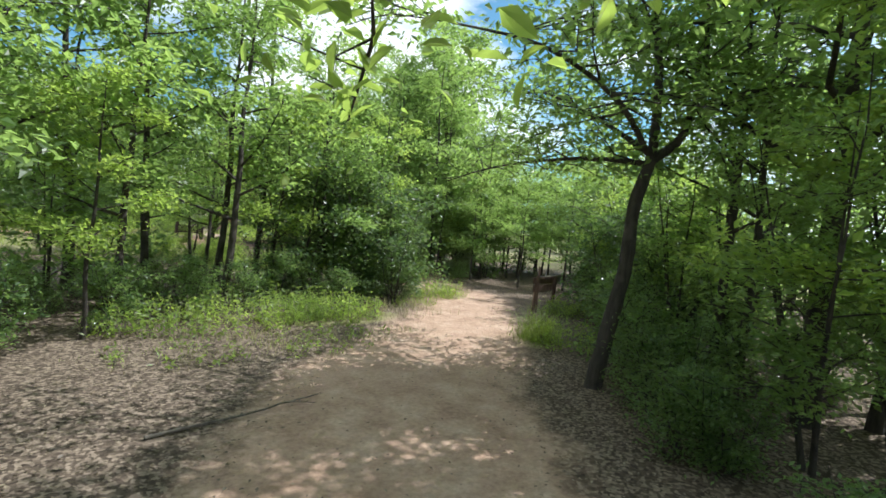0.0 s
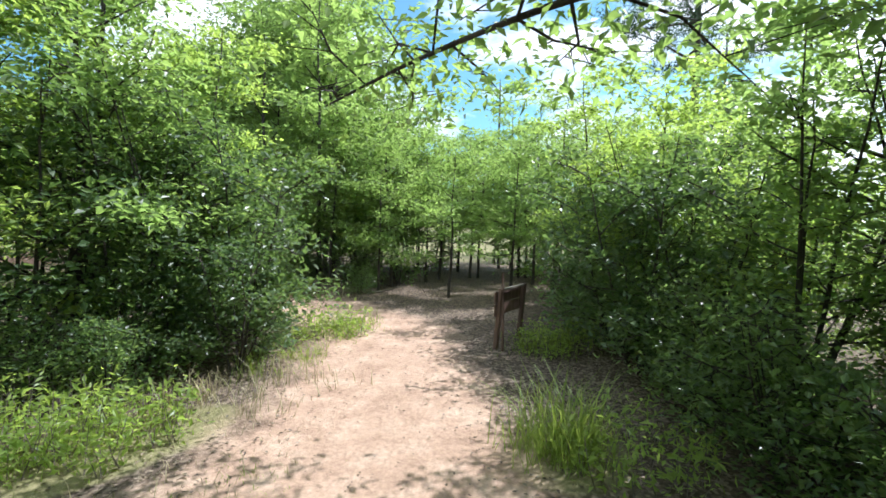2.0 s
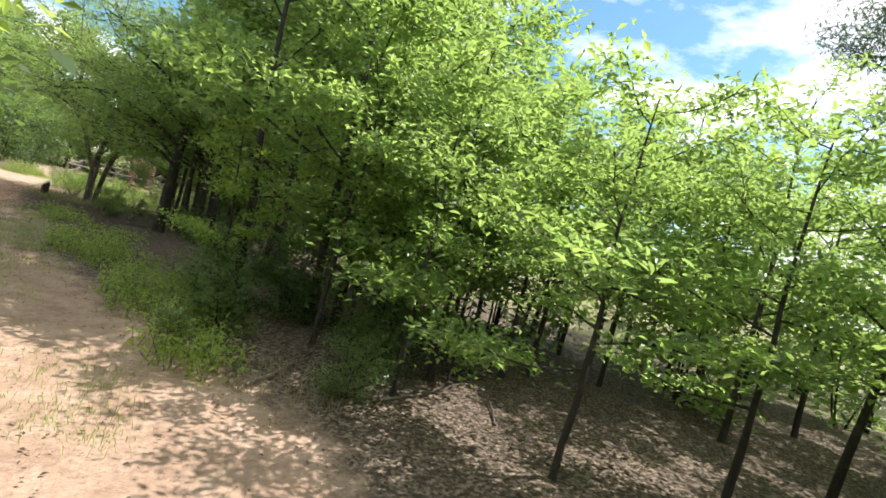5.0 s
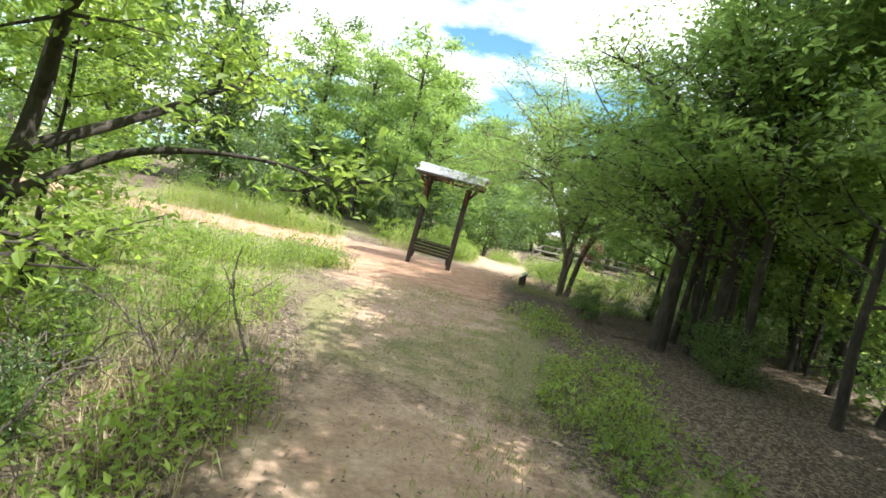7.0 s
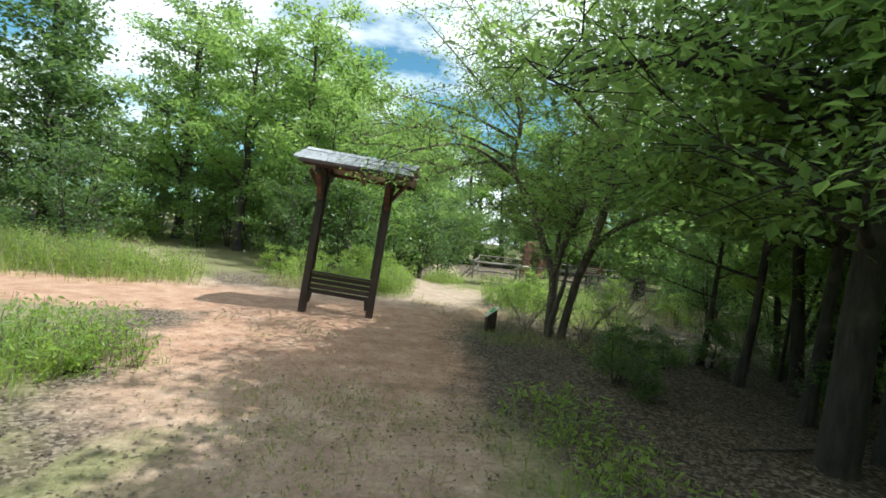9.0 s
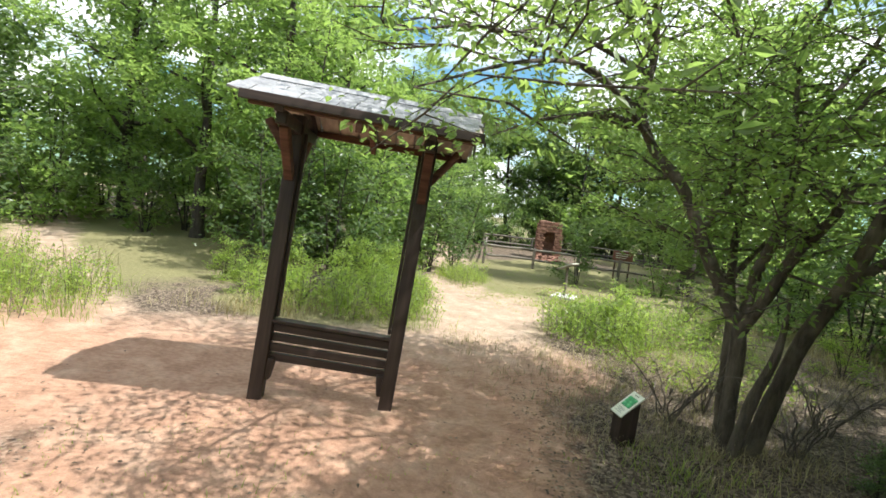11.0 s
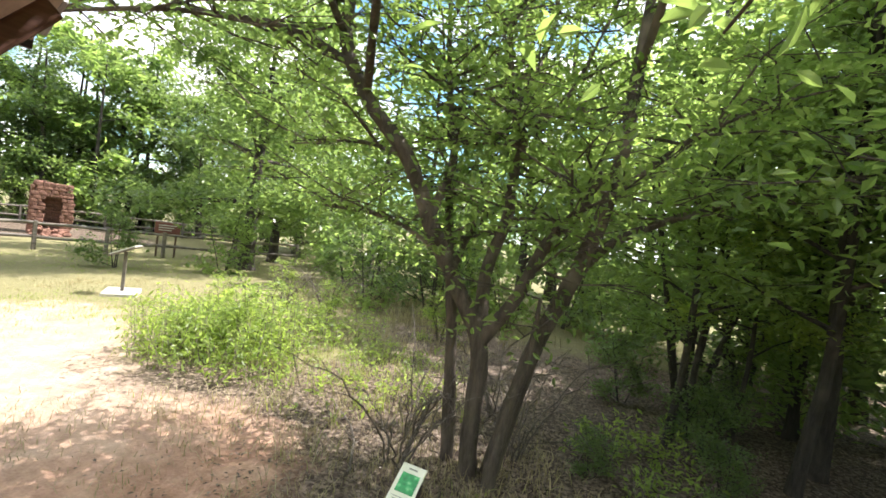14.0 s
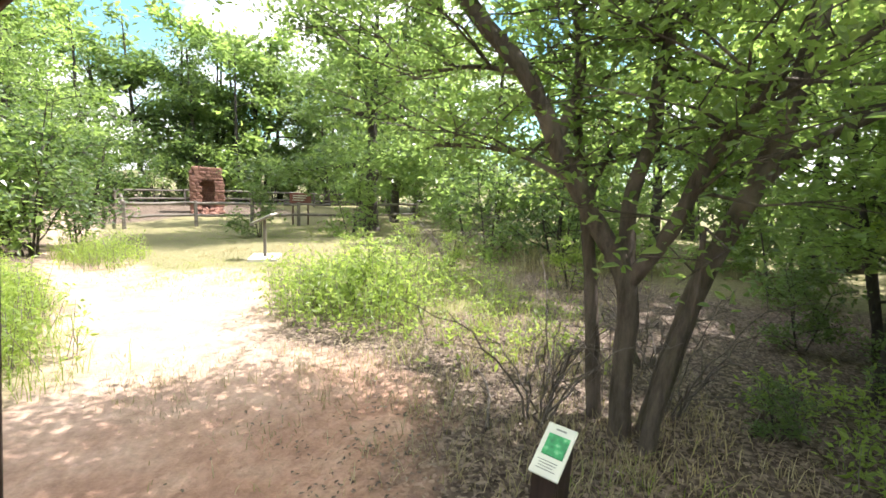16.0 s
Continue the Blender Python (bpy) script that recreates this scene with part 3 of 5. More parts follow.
def chimney_ruin():
    """A broken hearth and chimney of rough stones with an arched opening towards the trail."""
    th = new("ruined_chimney")
    tagged(th, "ruined red stone chimney with an open hearth and fallen rubble", "ruin")
    rng = random.Random(11)
    # core with hollow front
    def block(x0, x1, y0, y1, z0, z1):
        bm = bmesh.new()
        bmesh.ops.create_cube(bm, size=1.0)
        bmesh.ops.scale(bm, vec=(x1 - x0, y1 - y0, z1 - z0), verts=bm.verts)
        bmesh.ops.translate(bm, vec=((x0 + x1) / 2, (y0 + y1) / 2, (z0 + z1) / 2), verts=bm.verts)
        return bm
    part("core", block(-0.85, 0.85, 0.35, 1.0, -0.2, 2.7), MORTAR, th)
    part("jamb", block(-0.86, -0.5, -0.55, 0.36, -0.2, 2.2), MORTAR, th)
    part("jamb", block(0.5, 0.86, -0.55, 0.36, -0.2, 1.9), MORTAR, th)
    part("lintel", block(-0.8, 0.8, -0.5, 0.36, 2.1, 2.55), MORTAR, th)
    variants = []
    for k in range(6):
        bm = bmesh.new()
        bmesh.ops.create_cube(bm, size=1.0)
        bmesh.ops.bevel(bm, geom=bm.edges[:], offset=0.14, segments=1, affect='EDGES')
        for v in bm.verts:
            v.co += Vector((rng.uniform(-1, 1), rng.uniform(-1, 1), rng.uniform(-1, 1))) * 0.07
        me = bpy.data.meshes.new("stone")
        bm.to_mesh(me)
        bm.free()
        me.materials.append(STONE)
        variants.append(me)

    def stone(x, y, z, w, d, h, rz=0, tilt=0):
        ob = new("stone", variants[rng.randrange(6)])
        ob.parent = th
        ob.matrix_local = pose(x, y, z, rng.uniform(-tilt, tilt), rng.uniform(-tilt, tilt), rz) @ Matrix.Diagonal((w, d, h, 1))

    def face(x0, x1, y, z0, z1, along_y=False):
        z = z0
        while z < z1:
            h = rng.uniform(0.15, 0.24)
            x = x0 + rng.uniform(-0.05, 0.05)
            while x < x1:
                w = rng.uniform(0.2, 0.42)
                c = min(x + w / 2, x1)
                if along_y:
                    stone(y, c, z + h / 2, 0.16, w * 0.97, h * 0.95, 0, 3)
                else:
                    stone(c, y, z + h / 2, w * 0.97, 0.16, h * 0.95, 0, 3)
                x += w
            z += h
    face(-0.9, -0.45, -0.56, -0.05, 2.35)
    face(0.45, 0.9, -0.56, -0.05, 1.95)
    face(-0.75, 0.75, -0.54, 2.15, 2.75)
    face(-0.5, 0.5, 0.33, 0.0, 2.1)
    face(-0.55, 1.0, -0.88, -0.05, 2.6, True)
    face(-0.55, 1.0, 0.88, -0.05, 2.3, True)
    for k in range(22):
        stone(rng.uniform(-0.75, 0.75), rng.uniform(-0.3, 0.9), 2.72 + rng.uniform(-0.05, 0.22), rng.uniform(.2, .4), rng.uniform(.2, .35), rng.uniform(.12, .22), rng.uniform(0, 90), 9)
    for k in range(34):
        a = abs(rng.gauss(0, 0.5))
        stone(rng.uniform(-0.9, 0.8), -0.5 - a, max(0.05, 0.5 - a * 0.55) * rng.uniform(0.2, 1), rng.uniform(.18, .42), rng.uniform(.16, .34), rng.uniform(.12, .22), rng.uniform(0, 180), 25)
    x, y = 8.3, 24.6
    th.matrix_world = pose(x, y, gz1(x, y), 0, 0, -14) @ Matrix.Scale(0.76, 4)


chimney_ruin()


# ---------------------------------------------------------------- trees
def limb_set(rng, trunk, radii, clear, spread, limbs, rise=(8, 42), twigs=6, upward=0.25):
    """Limbs and twigs off a trunk line: chunks of wood and the twig lines that carry leaves."""
    wood, lines = [], []
    h = trunk[-1][2] - trunk[0][2]
    s = np.linspace(0, 1, len(trunk))
    az = rng.uniform(0, 6.28)
    for k in range(limbs):
        f = clear + (1 - clear) * (k + rng.uniform(0.1, 0.9)) / limbs
        start = np.array([np.interp(f, s, trunk[:, c]) for c in range(3)])
        r0 = np.interp(f, s, radii) * 0.55
        az += 2.4 + rng.uniform(-0.5, 0.5)
        el = radians(rng.uniform(*rise))
        ln = spread * (1 - 0.6 * ((f - clear) / (1 - clear + 1e-6))**1.4) * rng.uniform(0.65, 1.15)
        d = np.array([math.cos(az) * math.cos(el), math.sin(az) * math.cos(el), math.sin(el)])
        pts = [start]
        for q in range(5):
            d = d + rng.normal(0, 0.13, 3) + np.array([0, 0, upward * 0.12])
            d /= np.linalg.norm(d)
            pts.append(pts[-1] + d * ln / 5)
        pts = np.array(pts)
        wood.append(tube(pts, np.linspace(max(r0, 0.008), 0.005, 6), 5))
        lines.append(pts[2:])
        for q in range(twigs):
            g = rng.uniform(0.25, 1.0)
            st = np.array([np.interp(g, np.linspace(0, 1, 6), pts[:, c]) for c in range(3)])
            a2 = az + rng.choice([-1, 1]) * rng.uniform(0.5, 1.3)
            e2 = radians(rng.uniform(-12, 30))
            d2 = np.array([math.cos(a2) * math.cos(e2), math.sin(a2) * math.cos(e2), math.sin(e2)])
            l2 = ln * rng.uniform(0.25, 0.5)
            tp = np.array([st, st + d2 * l2 * 0.5 + rng.normal(0, 0.03, 3), st + d2 * l2 + rng.normal(0, 0.06, 3)])
            wood.append(tube(tp, [0.007, 0.005, 0.003], 3))
            lines.append(tp)
    return wood, lines


def leaves_on(rng, lines, count, size, spray=(0.16, 0.07), flat=0.55, aspect=0.5, full=False, droop=0.15):
    lens = np.array([np.linalg.norm(np.diff(l, axis=0), axis=1).sum() for l in lines])
    pick = rng.choice(len(lines), count, p=lens / lens.sum())
    t = rng.uniform(0, 1.12, count)
    pos = np.empty((count, 3))
    for k, l in enumerate(lines):
        m = pick == k
        if m.any():
            s = np.linspace(0, 1, len(l))
            tt = np.clip(t[m], 0, 1)
            pos[m] = np.stack([np.interp(tt, s, l[:, c]) for c in range(3)], 1) + (l[-1] - l[-2]) * np.maximum(t[m] - 1, 0)[:, None]
    pos[:, :2] += rng.normal(0, spray[0], (count, 2))
    pos[:, 2] += rng.normal(0, spray[1], count)
    pos = pos[pos[:, 2] > 0.06]
    return leaf_mesh(pos, size, rng, flat, aspect, droop, full)


def tree(name, label, category, seed, height, r0, clear, spread, limbs, count, leaf, leaf_mat, bark=None, flat=0.55, lean=(0, 0), rise=(8, 42),
         twigs=6, spray=(0.16, 0.07), stems=1, group="", wiggle=0.05, full=False, aspect=0.5):
    rng = np.random.RandomState(seed)
    th = new(name)
    tagged(th, label, category, group)
    TALL[th.name] = height
    wood, lines = [], []
    for k in range(stems):
        a = rng.uniform(0, 6.28) if stems > 1 else 0
        out = (0.18 + 0.12 * rng.uniform()) * height if stems > 1 else 0
        n = 10
        z = np.linspace(-0.15, height * (rng.uniform(0.75, 1.0) if stems > 1 else 1), n)
        f = np.clip(z / height, 0, 1)
        wob = np.cumsum(rng.normal(0, wiggle * height / n, (n, 2)), 0)
        wob -= wob[0]
        x = lean[0] * f * height + wob[:, 0] + math.cos(a) * (out * f + 0.07 * (stems > 1))
        y = lean[1] * f * height + wob[:, 1] + math.sin(a) * (out * f + 0.07 * (stems > 1))
        m_ = 16 if stems == 1 else 9
        tr = smooth_line(np.stack([x, y, z], 1), m_)
        rad = r0 * (1 - 0.85 * np.linspace(0, 1, m_)**0.9)
        rad[0] *= 1.35
        wood.append(tube(tr, rad, 9 if stems == 1 else 6, 0.06, rng))
        w, l = limb_set(rng, tr, rad, clear, spread, limbs, rise, twigs)
        wood += w
        lines += l
    v, f = merge(wood)
    link_mesh("trunk", v, f, bark or BARK, th, smooth=True)
    v, f = leaves_on(rng, lines, count, leaf, spray, flat, aspect, full)
    link_mesh("crown", v, f, leaf_mat, th)
    return th


TALL = {}


def growth_limit(x, y):
    """East of the trail's bend stands young growth, which gets taller towards the east."""
    if x > 2.6 and -20.5 < y < (x - 15.6) / 0.9:
        return 2.3 + 0.3 * x
    if 4.5 < x < 9.5 and -1.7 < y < 0.6:
        return 4.6
    return 99


def open_floor(x, y):
    """Bare shaded ground under the trees east of the trail."""
    return (2.2 < x < 4.6 and -9.6 < y < -4.2) or (8.2 < x < 13 and -10.2 < y < -4.6)


def plant(proto, spots, seed, lo=0.9, hi=1.12, tilt=3):
    """Sets the thing at the first spot and copies of it at the others: (x, y) or (x, y, scale)."""
    rng = random.Random(seed)
    spots = [s for s in spots if not open_floor(s[0], s[1])]
    for k, s in enumerate(spots):
        sc = s[2] if len(s) > 2 else rng.uniform(lo, hi)
        sc = min(sc, growth_limit(s[0], s[1]) * rng.uniform(0.85, 1.05) / TALL[proto.name])
        m = pose(s[0], s[1], gz1(s[0], s[1]) - 0.02, rng.uniform(-tilt, tilt), rng.uniform(-tilt, tilt), rng.uniform(0, 360)) @ Matrix.Scale(sc, 4)
        if k == 0:
            proto.matrix_world = m
        else:
            copy_thing(proto, m)


# slender understory trees
slim_a = tree("slender_tree", "slender young elm with dark trunk and light green layered leaves", "tree", 21, 6.2, 0.075, 0.28, 1.9, 15, 4700, 0.115, LEAF, twigs=5, group="woodland trees")
slim_b = tree("slender_tree", "slender dark-trunked tree with a high mid-green crown", "tree", 22, 7.4, 0.075, 0.3, 2.0, 15, 4700, 0.125, LEAF, twigs=5, group="woodland trees")
slim_c = tree("slender_tree", "thin leaning woodland tree with sparse bright leaves", "tree", 23, 5.0, 0.05, 0.3, 1.6, 12, 3700, 0.108, LEAF_BRIGHT, twigs=5, lean=(0.08, 0.03), group="woodland trees")
clump = tree("multi_stemmed_tree", "clump of several thin dark stems with small green leaves", "tree", 24, 4.6, 0.04, 0.16, 1.3, 7, 4800, 0.105, LEAF, stems=5, twigs=4, group="woodland trees")
plant(slim_a, [(-1.7, 6.6, 0.8), (-0.4, 7.6, 0.75), (-2.8, 6.4, 0.7), (-2.9, -15.3), (-0.9, -14.2), (4.3, -6.6), (5.3, -6.1), (4.6, -8.7), (-7.4, -19.3), (7.4, -12.9), (-6.1, -21.9, 0.9), (-4.22, -15.43), (-2.62, -13.84), (-0.48, -13.18), (-6.17, -17.66), (6.13, -11.13), (8.93, -10.79), (4.19, -7.58), (8.84, -7.89), (5.1, -2.91), (6.48, -3.13),
               (4.87, -1.01), (4.81, -1.88), (-2.01, -10.76, 0.8), (0.87, -20.83), (2.35, -20.19), (6.3, -1.9), (9.34, -3.36), (-2.0, -9.5, 0.7), (-3.2, -7.7, 0.8), (-3.0, -10.4, 0.85)], 31)
plant(slim_b, [(3.9, -5.3, 0.9), (3.7, -7.5, 0.9), (4.4, -10.9, 0.85), (7.6, -14.5), (6.3, -15.6), (9.2, -13.2), (10.6, -12.2), (5.0, -4.6), (6.3, -4.4), (3.9, -9.9), (6.1, -12.6), (-6.6, -16.3), (0.5, -20.7, 0.9), (2.0, -21.3), (5.45, -1.05), (5.35, -2.05), (7.9, -2.5), (6.9, -2.9), (-3.61, -13.54), (-1.51, -12.7), (-5.63, -15.4), (4.76, -10.92), (7.57, -11.06), (6.65, -8.32), (4.64, -3.77), (4.67, -3.01), (5.82, -2.88), (6.66, -0.89),
               (7.34, -2.2), (0.61, -22), (1.76, -22.17), (7.92, -1.9), (8.41, -4.96), (9.66, -2.6)], 32)
plant(slim_c, [(4.7, -17.1, 0.85), (3.4, -19.5, 0.9), (-1.7, -8.4, 0.75), (-2.7, -7.0, 0.8), (-0.9, -11.8, 0.8), (8.8, -10.7), (5.2, -10.2), (4.9, -11.8, 0.7), (9.39, -11.11), (9.79, -16.06), (3.56, -10.34, 0.62), (6.9, -3.59), (-4.59, -16.53, 0.8), (-1.87, -14.36), (5.59, -1.45), (2.8, -19.55), (-1.12, -22.31), (10.37, -9.86),
               (0.43, -13.58), (3.9, -18.32, 0.72)], 33)
plant(clump, [(3.7, -9.2, 0.6), (4.5, -9.0, 0.75), (5.6, -10.8, 0.8), (6.6, -10.2, 0.8), (3.8, -7.7, 0.6), (1.7, -20.4, 0.8), (2.8, -21.0, 0.85), (0.3, -22.2, 0.8), (-0.9, -21.9, 0.7), (0.35, -13.5, 0.75), (3.17, -18.45, 0.8), (0.02, -14.4, 0.8), (5.95, -1), (7.5, -1.47), (4.44, -5.69, 0.75), (8, -2.7),
              (4.89, -18.62), (5.88, -17.31), (7.85, -16.21), (2.06, -19.59, 0.8), (0.62, -23.13)], 34)

# taller trees added to cast shade on the trail; the southernmost two stay unseen
canopy = tree("added_canopy_tree", "tall woodland tree with a broad dense green crown, added to shade the trail", "tree", 26, 8.2, 0.11, 0.3, 3.2, 20, 8500, 0.16, LEAF, group="woodland trees", spray=(0.22, 0.12))
plant(canopy, [(6.1, -5.7), (6.9, -8.5), (-2.0, -24.4), (-4.6, -26.6), (5.6, -6.9, 0.85), (-4.6, -13.4, 0.8), (6.3, -7.9), (7.9, -7.2), (7.4, -9.8), (0.2, -21.6, 0.85)], 36)

shade_tree = tree("shade_tree", "dark-trunked tree with low leafy limbs beside the trail", "tree", 27, 6.2, 0.1, 0.24, 1.9, 20, 7500, 0.1, LEAF, group="woodland trees", twigs=6, rise=(-8, 38))
plant(shade_tree, [(4.75, -4.1), (5.3, -3.3)], 37)

young = tree("young_tree", "bushy young woodland tree with a low dense crown", "tree", 28, 4.4, 0.05, 0.3, 1.75, 15, 4400, 0.105, LEAF, group="woodland trees", twigs=5, rise=(0, 40), full=True)
# the last four spots are added so that their crowns shade the trail
plant(young, [(5.0, -12.6), (4.95, -11.5), (5.8, -11.9), (6.6, -12.6), (7.6, -13.0), (8.6, -13.8), (9.6, -13.0), (8.4, -11.8), (9.4, -14.8), (10.6, -13.8), (10.4, -11.9), (7.0, -11.2), (11.8, -12.8), (7.4, -16.2), (8.6, -16.6), (6.3, -16.9),
              (10.2, -16.2), (12.0, -15.2), (5.9, -10.6), (8.0, -9.9), (13.0, -14.0), (9.6, -9.6), (12.2, -10.6), (7.2, -18.0), (4.6, -14.4), (5.4, -15.2), (4.3, -12.9, 0.85), (4.15, -11.6, 0.85)], 38)
young_bright = tree("young_tree", "sunlit bushy young tree with yellow-green leaves", "tree", 29, 3.9, 0.045, 0.16, 1.7, 16, 6500, 0.1, LEAF_BRIGHT, group="woodland trees", twigs=5, rise=(0, 40))
plant(young_bright, [(3.9, -18.1, 0.8), (4.9, -17.3, 0.9), (5.4, -18.4, 0.95), (3.3, -19.3, 0.75), (6.4, -17.6, 1.0), (-0.3, -13.1, 1.1)], 39)

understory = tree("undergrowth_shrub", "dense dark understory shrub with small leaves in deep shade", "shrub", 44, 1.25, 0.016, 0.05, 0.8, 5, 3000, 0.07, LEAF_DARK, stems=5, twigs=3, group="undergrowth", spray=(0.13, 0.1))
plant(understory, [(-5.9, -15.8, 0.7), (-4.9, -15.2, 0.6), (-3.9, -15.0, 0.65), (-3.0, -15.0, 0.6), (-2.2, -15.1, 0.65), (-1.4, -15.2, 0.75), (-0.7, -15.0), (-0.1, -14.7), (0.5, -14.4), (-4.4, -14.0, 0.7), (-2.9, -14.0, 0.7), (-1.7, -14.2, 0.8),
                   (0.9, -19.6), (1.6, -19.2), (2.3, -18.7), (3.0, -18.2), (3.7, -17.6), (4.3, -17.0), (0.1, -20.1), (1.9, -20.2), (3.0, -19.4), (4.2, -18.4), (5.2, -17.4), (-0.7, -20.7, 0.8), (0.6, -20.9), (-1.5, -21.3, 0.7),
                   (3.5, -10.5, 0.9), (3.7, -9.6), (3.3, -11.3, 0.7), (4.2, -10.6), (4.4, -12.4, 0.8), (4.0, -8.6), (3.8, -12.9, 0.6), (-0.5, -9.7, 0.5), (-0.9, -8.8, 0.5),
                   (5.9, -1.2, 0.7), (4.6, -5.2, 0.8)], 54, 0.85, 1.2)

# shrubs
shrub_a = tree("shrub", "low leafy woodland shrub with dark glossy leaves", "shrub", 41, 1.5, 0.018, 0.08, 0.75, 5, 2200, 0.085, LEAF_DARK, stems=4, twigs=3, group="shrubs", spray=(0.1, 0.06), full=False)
shrub_b = tree("shrub", "bright green leafy shrub in sunlight", "shrub", 42, 1.7, 0.016, 0.06, 0.7, 4, 1700, 0.085, LEAF_BRIGHT, stems=4, twigs=3, group="shrubs", spray=(0.1, 0.07))
shrub_c = tree("shrub", "grey-green bushy shrub with small leaves", "shrub", 43, 2.3, 0.022, 0.08, 0.95, 6, 3600, 0.082, LEAF_GREY, stems=4, twigs=3, group="shrubs", spray=(0.12, 0.08))
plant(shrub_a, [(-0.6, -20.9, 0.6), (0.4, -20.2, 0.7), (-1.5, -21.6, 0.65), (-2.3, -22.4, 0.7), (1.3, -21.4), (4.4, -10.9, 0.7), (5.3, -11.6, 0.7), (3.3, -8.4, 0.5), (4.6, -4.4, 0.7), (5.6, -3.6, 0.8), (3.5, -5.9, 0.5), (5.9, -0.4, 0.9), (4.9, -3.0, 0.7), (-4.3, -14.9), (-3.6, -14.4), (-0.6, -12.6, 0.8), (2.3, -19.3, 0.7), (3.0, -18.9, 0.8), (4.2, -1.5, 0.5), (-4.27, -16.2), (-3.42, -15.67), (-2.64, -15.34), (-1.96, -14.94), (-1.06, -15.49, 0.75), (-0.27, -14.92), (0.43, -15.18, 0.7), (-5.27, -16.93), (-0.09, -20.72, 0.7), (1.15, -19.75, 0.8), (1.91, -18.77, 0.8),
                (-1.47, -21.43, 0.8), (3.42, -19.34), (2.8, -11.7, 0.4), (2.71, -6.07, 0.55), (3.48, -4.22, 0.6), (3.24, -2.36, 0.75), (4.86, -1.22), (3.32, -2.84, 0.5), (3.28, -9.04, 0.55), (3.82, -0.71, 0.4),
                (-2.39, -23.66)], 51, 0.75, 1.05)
plant(shrub_b, [(3.5, 2.9, 0.55), (3.0, 3.1, 0.5), (3.3, 3.5, 0.55), (-3.6, -3.9, 0.4), (-2.8, -5.4, 0.45), (-5.0, 2.4, 0.4), (-6.2, 2.9, 0.5), (0.75, 5.0, 0.35), (-2.2, -7.9, 0.6), (-0.35, -9.6, 0.4), (-1.0, 3.1, 0.55), (-0.35, 3.2, 0.6), (-1.8, 3.4, 0.65), (-0.6, 3.9, 0.85), (0.15, 3.7, 0.65), (-1.4, 4.5, 1.0), (-0.4, 5.0, 1.05), (-2.4, 4.3, 0.85), (0.3, 5.7, 0.9), (-0.9, -7.5, 0.55), (-1.2, -10.0, 0.75), (-0.6, -10.9, 0.65), (-1.9, -6.3, 0.7), (-1.2, -3.5, 0.3), (-1.9, -3.1, 0.33), (-1.5, -2.9, 0.3), (-2.4, -8.9, 0.8), (-0.7, -9.0, 0.5), (-3.6, 2.6, 0.4), (-4.6, 1.6, 0.35), (0.2, 4.6, 0.6), (0.5, 6.2, 0.7), (-3.4, -15.9, 0.35), (-2.3, -16.5, 0.3), (-1.91, -16.25, 0.45), (4, -17.83, 1.2), (4.59, -18.48, 1.3), (-1.63, -9.64, 0.9), (-0.4, -10.2, 0.6), (-0.95, 3.43, 0.8), (-0.16, 4.03, 0.9), (-1.75, 3.82, 0.8), (3.25, 2.75, 0.55), (3.46, 3.28, 0.6), (2.98, 3.19, 0.5),
                (-2.24, -7.2, 0.7), (0.08, 5.61, 0.9), (4.3, 4.8, 0.7), (5.4, 3.75, 0.8), (6.32, 2.3), (-0.47, 5.15), (-1.25, -3.59, 0.3), (-2.08, -3.27, 0.32), (-1.81, -2.72, 0.28), (0.11, 7.34), (6.57, 6.14, 0.9), (-1.3, -9.2, 1.1), (-1.8, -8.2, 1.1), (-2.6, -6.5, 1.0), (-1.5, -10.6, 1.0)], 52, 0.8, 1.1)
plant(shrub_c, [(-0.5, -14.2, 1.1), (0.25, -13.8, 1.1), (-1.3, -14.3, 1.1), (3.2, -17.9, 0.9), (2.4, -18.9, 0.9), (0.5, -14.75, 0.95), (0.9, -13.9, 0.7), (-0.06, -15.55, 0.6), (2.62, -18.26, 0.9), (-2.01, 5.21, 1.1), (-1.01, 6.13, 1.2), (1.0, 10.2, 1.3), (-4.83, -8.15), (-8.24, -4.81), (-6.27, 3.4, 1.2), (7.63, 3.45), (8.69, 5.46), (4.49, -17.37, 1.0), (1.9, 12.5, 1.3)], 53, 0.85, 1.1)


